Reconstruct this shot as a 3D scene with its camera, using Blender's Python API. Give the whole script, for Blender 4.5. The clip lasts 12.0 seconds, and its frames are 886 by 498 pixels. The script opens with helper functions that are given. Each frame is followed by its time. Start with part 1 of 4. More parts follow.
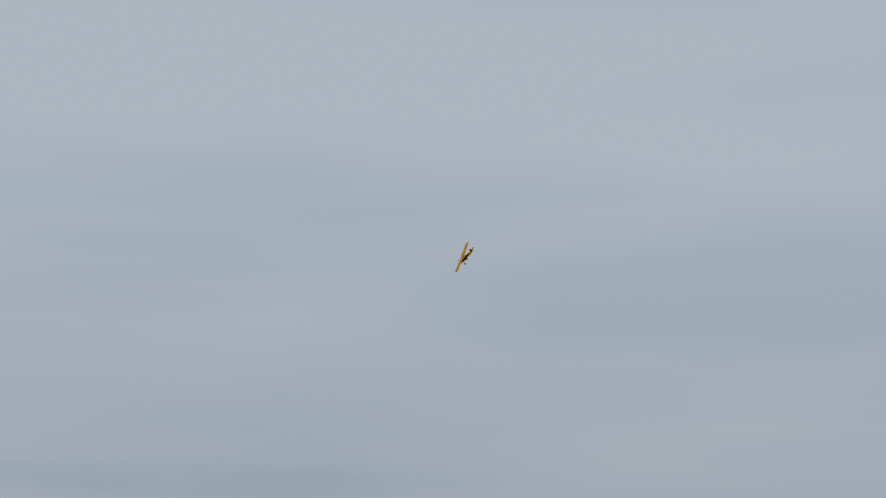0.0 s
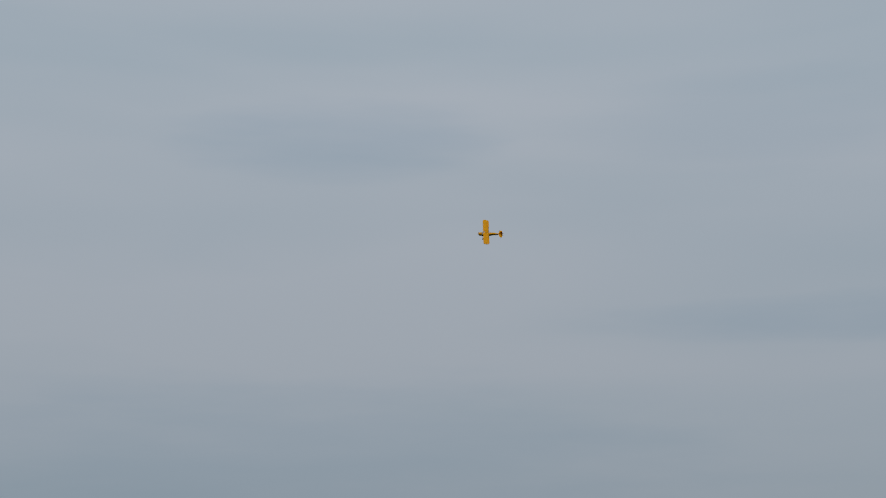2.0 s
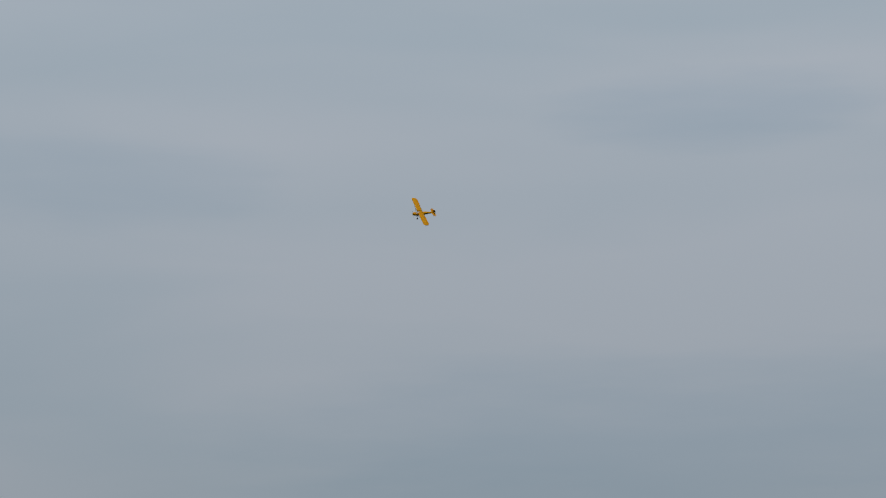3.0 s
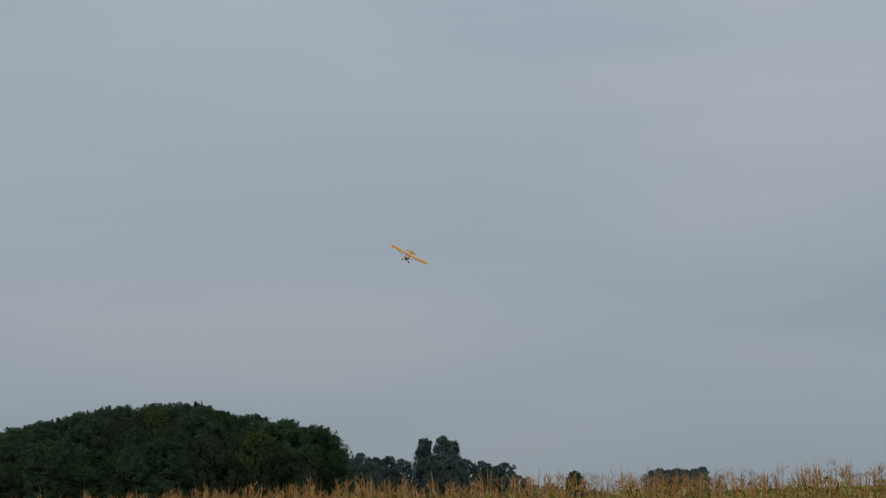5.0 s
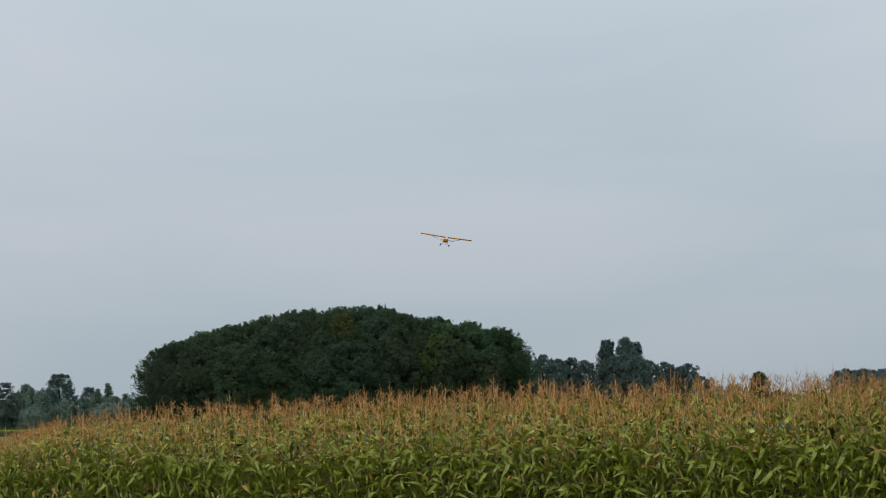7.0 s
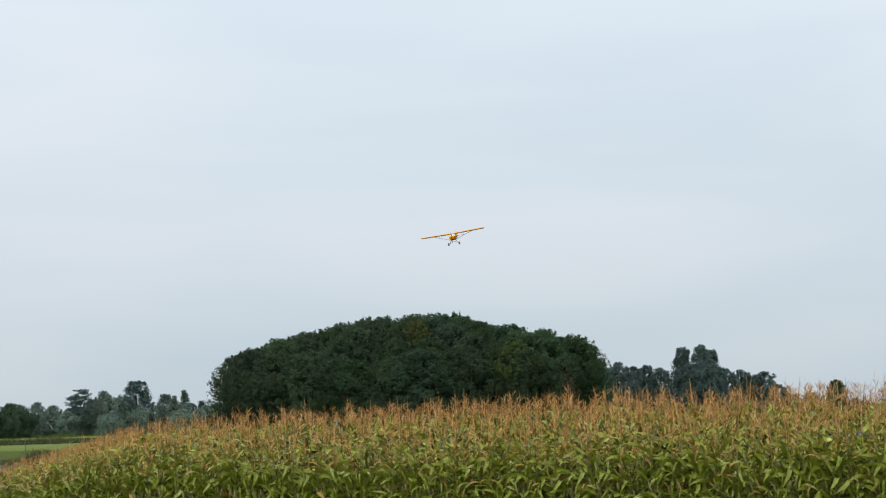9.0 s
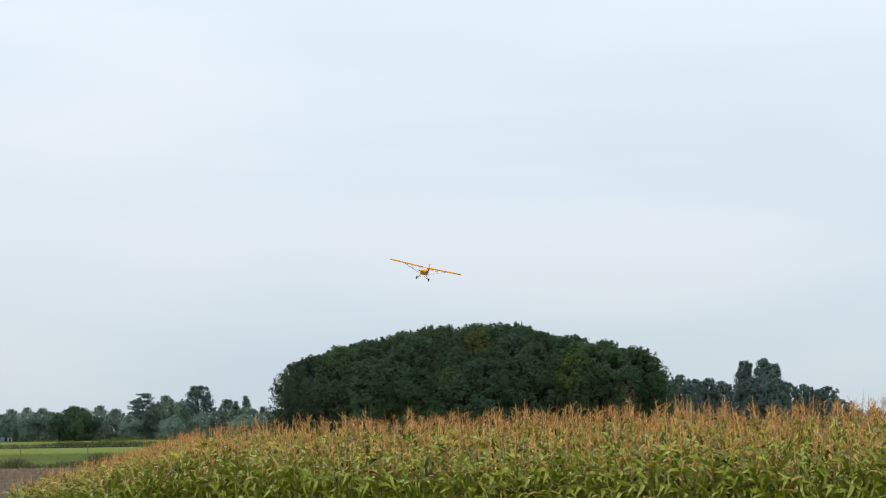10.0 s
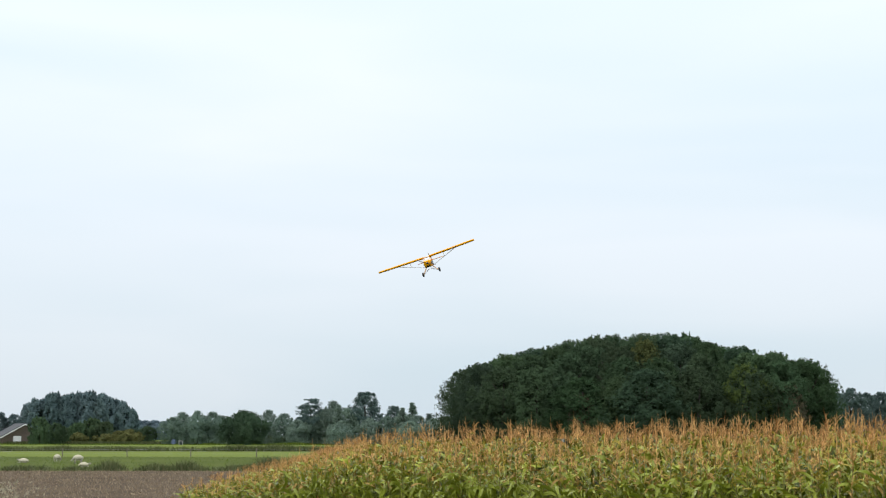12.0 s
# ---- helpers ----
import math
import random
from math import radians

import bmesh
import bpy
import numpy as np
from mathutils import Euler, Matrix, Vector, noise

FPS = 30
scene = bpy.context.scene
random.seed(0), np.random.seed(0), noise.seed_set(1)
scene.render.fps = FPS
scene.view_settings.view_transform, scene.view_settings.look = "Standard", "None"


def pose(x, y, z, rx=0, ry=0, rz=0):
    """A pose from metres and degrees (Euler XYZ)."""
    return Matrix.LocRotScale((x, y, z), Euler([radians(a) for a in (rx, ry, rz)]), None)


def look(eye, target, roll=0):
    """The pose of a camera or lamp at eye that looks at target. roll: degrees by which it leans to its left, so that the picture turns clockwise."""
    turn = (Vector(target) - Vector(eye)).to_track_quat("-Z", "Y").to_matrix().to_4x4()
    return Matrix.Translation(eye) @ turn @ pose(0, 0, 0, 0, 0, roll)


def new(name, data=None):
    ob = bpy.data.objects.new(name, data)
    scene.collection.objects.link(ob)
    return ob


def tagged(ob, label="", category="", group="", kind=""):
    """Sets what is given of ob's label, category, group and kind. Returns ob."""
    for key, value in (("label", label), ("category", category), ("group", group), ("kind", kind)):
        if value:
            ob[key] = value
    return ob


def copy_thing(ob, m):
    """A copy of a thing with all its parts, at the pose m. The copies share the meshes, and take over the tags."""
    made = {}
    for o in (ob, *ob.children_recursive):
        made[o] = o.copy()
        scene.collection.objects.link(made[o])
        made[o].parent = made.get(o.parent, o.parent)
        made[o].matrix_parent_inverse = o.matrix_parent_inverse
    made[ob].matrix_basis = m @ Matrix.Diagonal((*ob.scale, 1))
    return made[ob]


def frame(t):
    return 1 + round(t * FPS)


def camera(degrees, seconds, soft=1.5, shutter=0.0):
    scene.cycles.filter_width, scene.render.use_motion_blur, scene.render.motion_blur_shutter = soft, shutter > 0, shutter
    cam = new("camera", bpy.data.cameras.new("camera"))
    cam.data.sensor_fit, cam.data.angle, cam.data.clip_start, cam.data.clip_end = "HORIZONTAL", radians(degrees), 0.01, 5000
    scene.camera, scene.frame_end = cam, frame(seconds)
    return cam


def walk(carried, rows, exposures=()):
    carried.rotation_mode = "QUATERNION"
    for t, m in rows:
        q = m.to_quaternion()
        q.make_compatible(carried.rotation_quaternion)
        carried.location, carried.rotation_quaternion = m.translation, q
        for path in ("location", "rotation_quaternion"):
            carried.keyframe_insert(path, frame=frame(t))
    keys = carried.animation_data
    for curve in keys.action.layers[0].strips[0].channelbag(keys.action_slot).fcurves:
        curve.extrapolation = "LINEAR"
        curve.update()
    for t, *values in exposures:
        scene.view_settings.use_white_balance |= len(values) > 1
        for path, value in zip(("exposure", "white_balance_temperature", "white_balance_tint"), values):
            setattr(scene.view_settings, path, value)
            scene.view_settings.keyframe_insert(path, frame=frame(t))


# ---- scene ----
# ---------------------------------------------------------------- camera
EYE = (0.0, 0.0, 2.6)
cam = camera(26.0, 12.0, soft=1.2)
# seconds, yaw to the left, pitch up, roll clockwise, in degrees
AIM = [
    (0, -54.500, 17.600, 0.000),
    (0.5, -51.800, 16.100, 0.000),
    (1, -46.000, 13.600, 0.000),
    (1.5, -39.600, 12.000, -0.300),
    (2, -34.400, 12.900, -0.300),
    (2.5, -28.200, 13.000, -0.300),
    (4.3, -10.800, 9.850, -1.100),
    (4.5, -9.278, 9.296, -1.400),
    (5, -8.582, 7.405, -1.863),
    (5.5, -6.894, 6.058, -1.913),
    (6, -5.884, 5.319, -1.855),
    (6.5, -3.759, 4.593, -1.559),
    (7, -3.069, 4.670, -1.988),
    (7.5, -1.924, 3.956, -2.048),
    (9.3, -0.279, 5.056, -1.784),
    (9.5, 0.275, 4.901, -1.744),
    (10, 1.030, 5.287, -0.907),
    (10.5, 3.152, 4.535, 0.110),
    (11, 4.490, 4.415, -0.075),
    (11.5, 4.745, 5.335, -0.179),
    (12, 6.041, 5.579, 0.069),
]


def aim(yaw, pitch, roll):
    return pose(*EYE, 90 + pitch, 0, yaw) @ pose(0, 0, 0, 0, 0, roll)


walk(cam, [(t, aim(a, b, c)) for t, a, b, c in AIM],
     exposures=[(0, -1.28, 6250, 10), (1.5, -1.40, 6250, 10), (2.5, -1.40, 6250, 10), (4.5, -1.35, 6250, 10), (5.5, -1.21, 6350, 10), (6.5, -0.92, 6400, 10),
                (7.5, -0.57, 6400, 10), (9.5, -0.22, 6500, 10), (10.5, -0.1, 6500, 10), (12, 0.0, 6500, 10)])

# ---------------------------------------------------------------- light
SUN_EL, SUN_AZ = radians(60), radians(-150)
world = bpy.data.worlds.new("overcast_sky")
scene.world = world
world.use_nodes = True
nt = world.node_tree
nt.nodes.clear()


def wn(kind, **sets):
    n = nt.nodes.new(kind)
    for k, v in sets.items():
        n.inputs[k].default_value = v
    return n


coord = wn("ShaderNodeTexCoord")
sky = wn("ShaderNodeTexSky")
sky.sky_type = "NISHITA"
sky.sun_disc = False
sky.sun_elevation = SUN_EL
sky.sun_rotation = SUN_AZ
dim = wn("ShaderNodeVectorMath")
dim.operation = "SCALE"
dim.inputs["Scale"].default_value = 0.10
nt.links.new(sky.outputs[0], dim.inputs[0])
sep = wn("ShaderNodeSeparateXYZ")
nt.links.new(coord.outputs["Generated"], sep.inputs[0])
ramp = nt.nodes.new("ShaderNodeValToRGB")
nt.links.new(sep.outputs[2], ramp.inputs[0])
e = ramp.color_ramp.elements
e[0].position, e[0].color = 0.0, (0.70, 0.80, 0.87, 1)
e[1].position, e[1].color = 0.32, (1.08, 1.19, 1.28, 1)
m1 = ramp.color_ramp.elements.new(0.12)
m1.color = (0.90, 0.99, 1.065, 1)
# streaks of thin cloud, drawn out along the horizon
mapn = nt.nodes.new("ShaderNodeMapping")
mapn.inputs["Scale"].default_value = (1.9, 1.9, 11.0)
nt.links.new(coord.outputs["Generated"], mapn.inputs[0])
cloud = wn("ShaderNodeTexNoise", Scale=1.5, Detail=3.0, Roughness=0.42, Distortion=0.3)
nt.links.new(mapn.outputs[0], cloud.inputs["Vector"])
cr = nt.nodes.new("ShaderNodeValToRGB")
cr.color_ramp.elements[0].position, cr.color_ramp.elements[0].color = 0.30, (0.88, 0.92, 0.94, 1)
cr.color_ramp.elements[1].position, cr.color_ramp.elements[1].color = 0.62, (1.02, 1.0, 1.0, 1)
nt.links.new(cloud.outputs[0], cr.inputs[0])
mul = nt.nodes.new("ShaderNodeMix")
mul.data_type, mul.blend_type = "RGBA", "MULTIPLY"
mul.inputs[0].default_value = 1.0
nt.links.new(ramp.outputs[0], mul.inputs[6])
nt.links.new(cr.outputs[0], mul.inputs[7])


def wmath(op, a, b):
    n = nt.nodes.new("ShaderNodeMath")
    n.operation = op
    for slot, v in enumerate((a, b)):
        if isinstance(v, float):
            n.inputs[slot].default_value = v
        else:
            nt.links.new(v, n.inputs[slot])
    return n.outputs[0]


# wisps of bluer, darker cloud: azimuth, elevation, half length and half height in degrees, depth
wisp_noise = wn("ShaderNodeTexNoise", Scale=5.0, Detail=4.0, Roughness=0.55)
nt.links.new(mapn.outputs[0], wisp_noise.inputs["Vector"])
clouded = mul.outputs[2]
for az, el, la, lb, depth in ((47.0, 10.6, 8.5, 0.75, 0.8), (31.0, 16.2, 5.0, 1.3, 0.85), (44.0, 16.5, 6.0, 1.6, 0.4), (12.0, 14.0, 6.0, 1.5, 0.6), (30.0, 6.0, 15.0, 3.2, 0.75)):
    side = nt.nodes.new("ShaderNodeVectorMath")
    side.operation = "DOT_PRODUCT"
    side.inputs[1].default_value = (math.cos(radians(az)), -math.sin(radians(az)), 0.0)
    nt.links.new(coord.outputs["Generated"], side.inputs[0])
    u = wmath("DIVIDE", side.outputs["Value"], radians(la))
    v = wmath("DIVIDE", wmath("SUBTRACT", sep.outputs[2], math.sin(radians(el))), radians(lb))
    r = wmath("ADD", wmath("MULTIPLY", u, u), wmath("MULTIPLY", v, v))
    r = wmath("ADD", r, wmath("MULTIPLY", wmath("SUBTRACT", wisp_noise.outputs[0], 0.5), 1.6))
    near = nt.nodes.new("ShaderNodeMapRange")
    near.interpolation_type = "SMOOTHSTEP"
    near.inputs["From Min"].default_value, near.inputs["From Max"].default_value = -0.2, 1.3
    near.inputs["To Min"].default_value, near.inputs["To Max"].default_value = depth, 0.0
    nt.links.new(r, near.inputs["Value"])
    wisp = nt.nodes.new("ShaderNodeMix")
    wisp.data_type, wisp.blend_type = "RGBA", "MULTIPLY"
    nt.links.new(near.outputs[0], wisp.inputs[0])
    nt.links.new(clouded, wisp.inputs[6])
    wisp.inputs[7].default_value = (0.84, 0.90, 0.94, 1)
    clouded = wisp.outputs[2]
mixs = nt.nodes.new("ShaderNodeMix")
mixs.data_type = "RGBA"
mixs.inputs[0].default_value = 0.93
nt.links.new(dim.outputs[0], mixs.inputs[6])
nt.links.new(clouded, mixs.inputs[7])
bg = wn("ShaderNodeBackground", Strength=1.0)
nt.links.new(mixs.outputs[2], bg.inputs[0])
wo = nt.nodes.new("ShaderNodeOutputWorld")
nt.links.new(bg.outputs[0], wo.inputs[0])

sun = new("sun", bpy.data.lights.new("sun", "SUN"))
sun.data.energy, sun.data.angle, sun.data.color = 1.9, radians(10), (1.0, 0.96, 0.9)
sun.matrix_world = look((0, 0, 60), (-60 / math.tan(SUN_EL) * math.sin(SUN_AZ), -60 / math.tan(SUN_EL) * math.cos(SUN_AZ), 0))


# ---------------------------------------------------------------- materials
def mat(name, low, high, rough=0.7, scale=3.0, metal=0.0, per="noise", bump=0.0, bump_scale=30.0, spec=0.4, second=None, far=0.3, trans=0.0, mottle=5.0, each=0.0):
    """A surface that varies between two colours at two scales. per: noise, object or island."""
    m = bpy.data.materials.new(name)
    m.use_nodes = True
    t = m.node_tree
    b = t.nodes["Principled BSDF"]
    b.inputs["Roughness"].default_value = rough
    b.inputs["Metallic"].default_value = metal
    b.inputs["Specular IOR Level"].default_value = spec
    tc = t.nodes.new("ShaderNodeTexCoord")
    n1 = t.nodes.new("ShaderNodeTexNoise")
    n1.inputs["Scale"].default_value = scale
    n1.inputs["Detail"].default_value = 5
    t.links.new(tc.outputs["Object"], n1.inputs["Vector"])
    n2 = t.nodes.new("ShaderNodeTexNoise")
    n2.inputs["Scale"].default_value = scale * 0.13
    n2.inputs["Detail"].default_value = 3
    t.links.new(tc.outputs["Object"], n2.inputs["Vector"])
    add = t.nodes.new("ShaderNodeMath")
    add.operation = "MULTIPLY_ADD"
    add.inputs[1].default_value = far
    t.links.new(n2.outputs[0], add.inputs[0])
    src = n1.outputs[0]
    if per == "island":
        isl = t.nodes.new("ShaderNodeNewGeometry").outputs["Random Per Island"]
        n1.inputs["Scale"].default_value = mottle
        mott = t.nodes.new("ShaderNodeMath")
        mott.operation = "MULTIPLY_ADD"
        mott.inputs[1].default_value = 0.9
        mott.inputs[2].default_value = -0.45
        t.links.new(n1.outputs[0], mott.inputs[0])
        plus = t.nodes.new("ShaderNodeMath")
        t.links.new(isl, plus.inputs[0])
        t.links.new(mott.outputs[0], plus.inputs[1])
        src = plus.outputs[0]
    elif per == "object":
        src = t.nodes.new("ShaderNodeObjectInfo").outputs["Random"]
    sc = t.nodes.new("ShaderNodeMath")
    sc.operation = "MULTIPLY"
    sc.inputs[1].default_value = 1.0 - far
    t.links.new(src, sc.inputs[0])
    t.links.new(sc.outputs[0], add.inputs[2])
    cr = t.nodes.new("ShaderNodeValToRGB")
    lo, hi = (0.3, 0.68) if per == "noise" else (0.08, 0.9)
    cr.color_ramp.elements[0].position, cr.color_ramp.elements[0].color = lo, (*low, 1)
    cr.color_ramp.elements[1].position, cr.color_ramp.elements[1].color = hi, (*high, 1)
    if second:
        x = cr.color_ramp.elements.new(hi + 0.06)
        x.color = (*second, 1)
    t.links.new(add.outputs[0], cr.inputs[0])
    tint = cr.outputs[0]
    if each:
        # every copy a little lighter, darker or yellower than the next
        hs = t.nodes.new("ShaderNodeHueSaturation")
        oi = t.nodes.new("ShaderNodeObjectInfo").outputs["Random"]
        for slot, lo_v, hi_v, turn in (("Value", 1 - each, 1 + each, 1.0), ("Hue", 0.5 - each * 0.09, 0.5 + each * 0.05, 7.31), ("Saturation", 1 - each * 0.5, 1 + each * 0.4, 3.77)):
            fr = t.nodes.new("ShaderNodeMath")
            fr.operation = "MULTIPLY"
            fr.inputs[1].default_value = turn
            t.links.new(oi, fr.inputs[0])
            wrap = t.nodes.new("ShaderNodeMath")
            wrap.operation = "FRACT"
            t.links.new(fr.outputs[0], wrap.inputs[0])
            mr = t.nodes.new("ShaderNodeMapRange")
            mr.inputs["To Min"].default_value, mr.inputs["To Max"].default_value = lo_v, hi_v
            t.links.new(wrap.outputs[0], mr.inputs["Value"])
            t.links.new(mr.outputs[0], hs.inputs[slot])
        t.links.new(tint, hs.inputs["Color"])
        tint = hs.outputs[0]
    t.links.new(tint, b.inputs["Base Color"])
    if trans:
        tl = t.nodes.new("ShaderNodeBsdfTranslucent")
        t.links.new(tint, tl.inputs[0])
        mx = t.nodes.new("ShaderNodeMixShader")
        mx.inputs[0].default_value = trans
        t.links.new(b.outputs[0], mx.inputs[1])
        t.links.new(tl.outputs[0], mx.inputs[2])
        t.links.new(mx.outputs[0], t.nodes["Material Output"].inputs[0])
    if bump:
        n3 = t.nodes.new("ShaderNodeTexNoise")
        n3.inputs["Scale"].default_value = bump_scale
        n3.inputs["Detail"].default_value = 4
        t.links.new(tc.outputs["Object"], n3.inputs["Vector"])
        bp = t.nodes.new("ShaderNodeBump")
        bp.inputs["Strength"].default_value = bump
        bp.inputs["Distance"].default_value = 0.02
        t.links.new(n3.outputs[0], bp.inputs["Height"])
        t.links.new(bp.outputs[0], b.inputs["Normal"])
    return m


OAK = mat("oak_leaves", (0.043, 0.076, 0.048), (0.100, 0.156, 0.070), 0.85, 0.45, per="island", far=0.85, trans=0.45, spec=0.05, each=0.2)
OAK_YELLOW = mat("yellowing_leaves", (0.045, 0.065, 0.022), (0.13, 0.165, 0.045), 0.85, 0.5, per="island", far=0.7, trans=0.3, spec=0.1, each=0.28)
OAK_RUSSET = mat("russet_leaves", (0.045, 0.042, 0.020), (0.125, 0.10, 0.048), 0.65, 0.5, per="island", far=0.45, trans=0.2, spec=0.25, each=0.28)
WILLOW = mat("willow_leaves", (0.115, 0.172, 0.135), (0.25, 0.325, 0.262), 0.7, 0.4, per="island", far=0.7, trans=0.4, spec=0.08, each=0.2)
# lightened and blued so the colour carries the haze of distance
HAZED_POPLAR = mat("hazed_poplar_leaves", (0.096, 0.148, 0.156), (0.188, 0.260, 0.262), 0.75, 0.4, per="island", far=0.7, trans=0.4, spec=0.05, each=0.2)
DARKLEAF = mat("dark_leaves", (0.046, 0.080, 0.055), (0.094, 0.146, 0.083), 0.7, 0.5, per="island", far=0.75, trans=0.45, spec=0.05, each=0.14)
# dark end raised and blued: haze over the far trees, put into colour
HAZED_HEDGELEAF = mat("hazed_hedgerow_leaves", (0.080, 0.124, 0.116), (0.150, 0.212, 0.188), 0.7, 0.5, per="island", far=0.75, trans=0.45, spec=0.05, each=0.12)
# aerial haze painted into the leaf colour: paler and bluer than foliage
HAZED_FARLEAF = mat("hazed_distant_leaves", (0.145, 0.200, 0.235), (0.205, 0.270, 0.305), 0.75, 0.2, per="island", far=0.7, trans=0.4, spec=0.05)
SHRUB = mat("autumn_shrub_leaves", (0.085, 0.115, 0.045), (0.21, 0.185, 0.065), 0.65, 0.4, per="island", far=0.7, trans=0.3, spec=0.08)
BUSHLEAF = mat("bush_leaves", (0.052, 0.088, 0.050), (0.110, 0.160, 0.080), 0.7, 0.4, per="island", far=0.7, trans=0.4, spec=0.05, each=0.2)
BARK = mat("bark", (0.022, 0.019, 0.015), (0.07, 0.06, 0.048), 0.9, 6, bump=0.6, bump_scale=12)
MAIZE = mat("maize_leaf", (0.010, 0.022, 0.002), (0.40, 0.44, 0.046), 0.36, 2.2, per="island", far=0.35, spec=0.45, second=(0.56, 0.45, 0.11), trans=0.06)
MAIZE_OLD = mat("dry_maize_leaf", (0.25, 0.14, 0.035), (0.60, 0.39, 0.14), 0.7, 2.2, per="island", far=0.35, trans=0.2, spec=0.15)
MAIZE_TOP = mat("upper_maize_leaf", (0.11, 0.088, 0.012), (0.56, 0.43, 0.075), 0.55, 1.2, per="island", far=0.4, trans=0.2, spec=0.25)
STALK = mat("maize_stalk", (0.10, 0.095, 0.028), (0.27, 0.22, 0.08), 0.6, 4, far=0.4)
TASSEL = mat("maize_tassel", (0.29, 0.122, 0.040), (0.95, 0.585, 0.235), 0.85, 2.0, per="island", far=0.3, trans=0.15, spec=0.1)
HUSK = mat("maize_husk", (0.24, 0.24, 0.08), (0.45, 0.38, 0.17), 0.7, 6, far=0.4)
GRASS = mat("grass", (0.055, 0.085, 0.012), (0.13, 0.165, 0.030), 0.85, 0.9, bump=0.5, bump_scale=6, far=0.5, spec=0.03)
PASTURE = mat("pasture", (0.060, 0.082, 0.016), (0.105, 0.125, 0.028), 0.85, 0.5, bump=0.5, bump_scale=5, far=0.5, spec=0.03)
LUSH = mat("mown_pasture", (0.115, 0.15, 0.026), (0.165, 0.20, 0.044), 0.85, 0.3, bump=0.4, bump_scale=5, far=0.5, spec=0.03)
SOIL = mat("stubble_soil", (0.045, 0.033, 0.022), (0.150, 0.110, 0.075), 0.95, 1.6, bump=0.9, bump_scale=5, far=0.45, spec=0.03)
STRAW = mat("straw", (0.11, 0.08, 0.05), (0.50, 0.39, 0.26), 0.8, 2, per="island", far=0.3, spec=0.1, trans=0.25)
REED = mat("reed", (0.050, 0.075, 0.028), (0.16, 0.165, 0.075), 0.75, 0.6, per="island", far=0.45, spec=0.1, trans=0.25)
WEED = mat("dry_weed", (0.26, 0.22, 0.15), (0.56, 0.50, 0.37), 0.85, 1.2, per="island", far=0.4, spec=0.1, trans=0.25)
BLADE = mat("grass_blades", (0.055, 0.095, 0.014), (0.16, 0.20, 0.035), 0.7, 0.6, per="island", far=0.4, spec=0.1, trans=0.25)
WOOD = mat("weathered_wood", (0.10, 0.085, 0.065), (0.24, 0.21, 0.17), 0.9, 9, bump=0.6, bump_scale=40)
WIRE = mat("galvanised_wire", (0.25, 0.25, 0.25), (0.4, 0.4, 0.4), 0.5, 9, metal=0.9)
WOOL = mat("wool", (0.42, 0.38, 0.27), (0.66, 0.60, 0.46), 0.95, 9, bump=1.0, bump_scale=26)
SKIN = mat("sheep_face", (0.30, 0.27, 0.22), (0.52, 0.48, 0.40), 0.85, 12)
BRICK = mat("brick_wall", (0.085, 0.065, 0.052), (0.15, 0.115, 0.09), 0.9, 3, bump=0.4)
ROOF = mat("roof_tiles", (0.060, 0.062, 0.066), (0.12, 0.12, 0.122), 0.85, 3, bump=0.5, bump_scale=9, spec=0.15)
WHITE = mat("white_paint", (0.70, 0.70, 0.68), (0.84, 0.84, 0.82), 0.5, 3)
STUCCO = mat("weathered_boards", (0.30, 0.30, 0.29), (0.45, 0.45, 0.43), 0.8, 3, bump=0.4)
BLUE = mat("blue_tarpaulin", (0.06, 0.09, 0.17), (0.12, 0.16, 0.26), 0.6, 2, bump=0.5)
DARKGLASS = mat("dark_window", (0.02, 0.025, 0.03), (0.05, 0.06, 0.07), 0.1, 1)
# the model aeroplane
YELLOW = mat("yellow_film", (0.80, 0.325, 0.003), (0.90, 0.395, 0.005), 0.6, 1.5, spec=0.08, bump=0.08, bump_scale=9)
BLACK = mat("black_film", (0.012, 0.012, 0.013), (0.03, 0.03, 0.03), 0.4, 5)
RUBBER = mat("tyre_rubber", (0.012, 0.012, 0.012), (0.03, 0.03, 0.03), 0.85, 20)
ALU = mat("aluminium_tube", (0.40, 0.39, 0.37), (0.60, 0.58, 0.55), 0.4, 12, metal=0.7)
PROPWOOD = mat("varnished_wood", (0.12, 0.06, 0.025), (0.24, 0.13, 0.05), 0.3, 20)
ENGINE = mat("engine_metal", (0.05, 0.05, 0.05), (0.16, 0.16, 0.16), 0.5, 20, metal=0.6)
INTERIOR = mat("cabin_trim", (0.05, 0.04, 0.03), (0.10, 0.08, 0.06), 0.8, 10)
PANE = bpy.data.materials.new("sky_whitened_glazing")
PANE.use_nodes = True
pt = PANE.node_tree
pb = pt.nodes["Principled BSDF"]
pb.inputs["Roughness"].default_value = 0.04
# part-opaque white tint stands in for bright sky in the glass
pb.inputs["Alpha"].default_value = 0.4
pb.inputs["Base Color"].default_value = (0.85, 0.9, 0.92, 1)


# ---------------------------------------------------------------- mesh helpers
def part(name, bm, material, parent=None, label="", smooth=False):
    me = bpy.data.meshes.new(name)
    bm.to_mesh(me)
    bm.free()
    for mm in (material if isinstance(material, (list, tuple)) else [material]):
        me.materials.append(mm)
    if smooth:
        for p in me.polygons:
            p.use_smooth = True
    ob = new(name, me)
    if parent is not None:
        ob.parent = parent
    return tagged(ob, label)


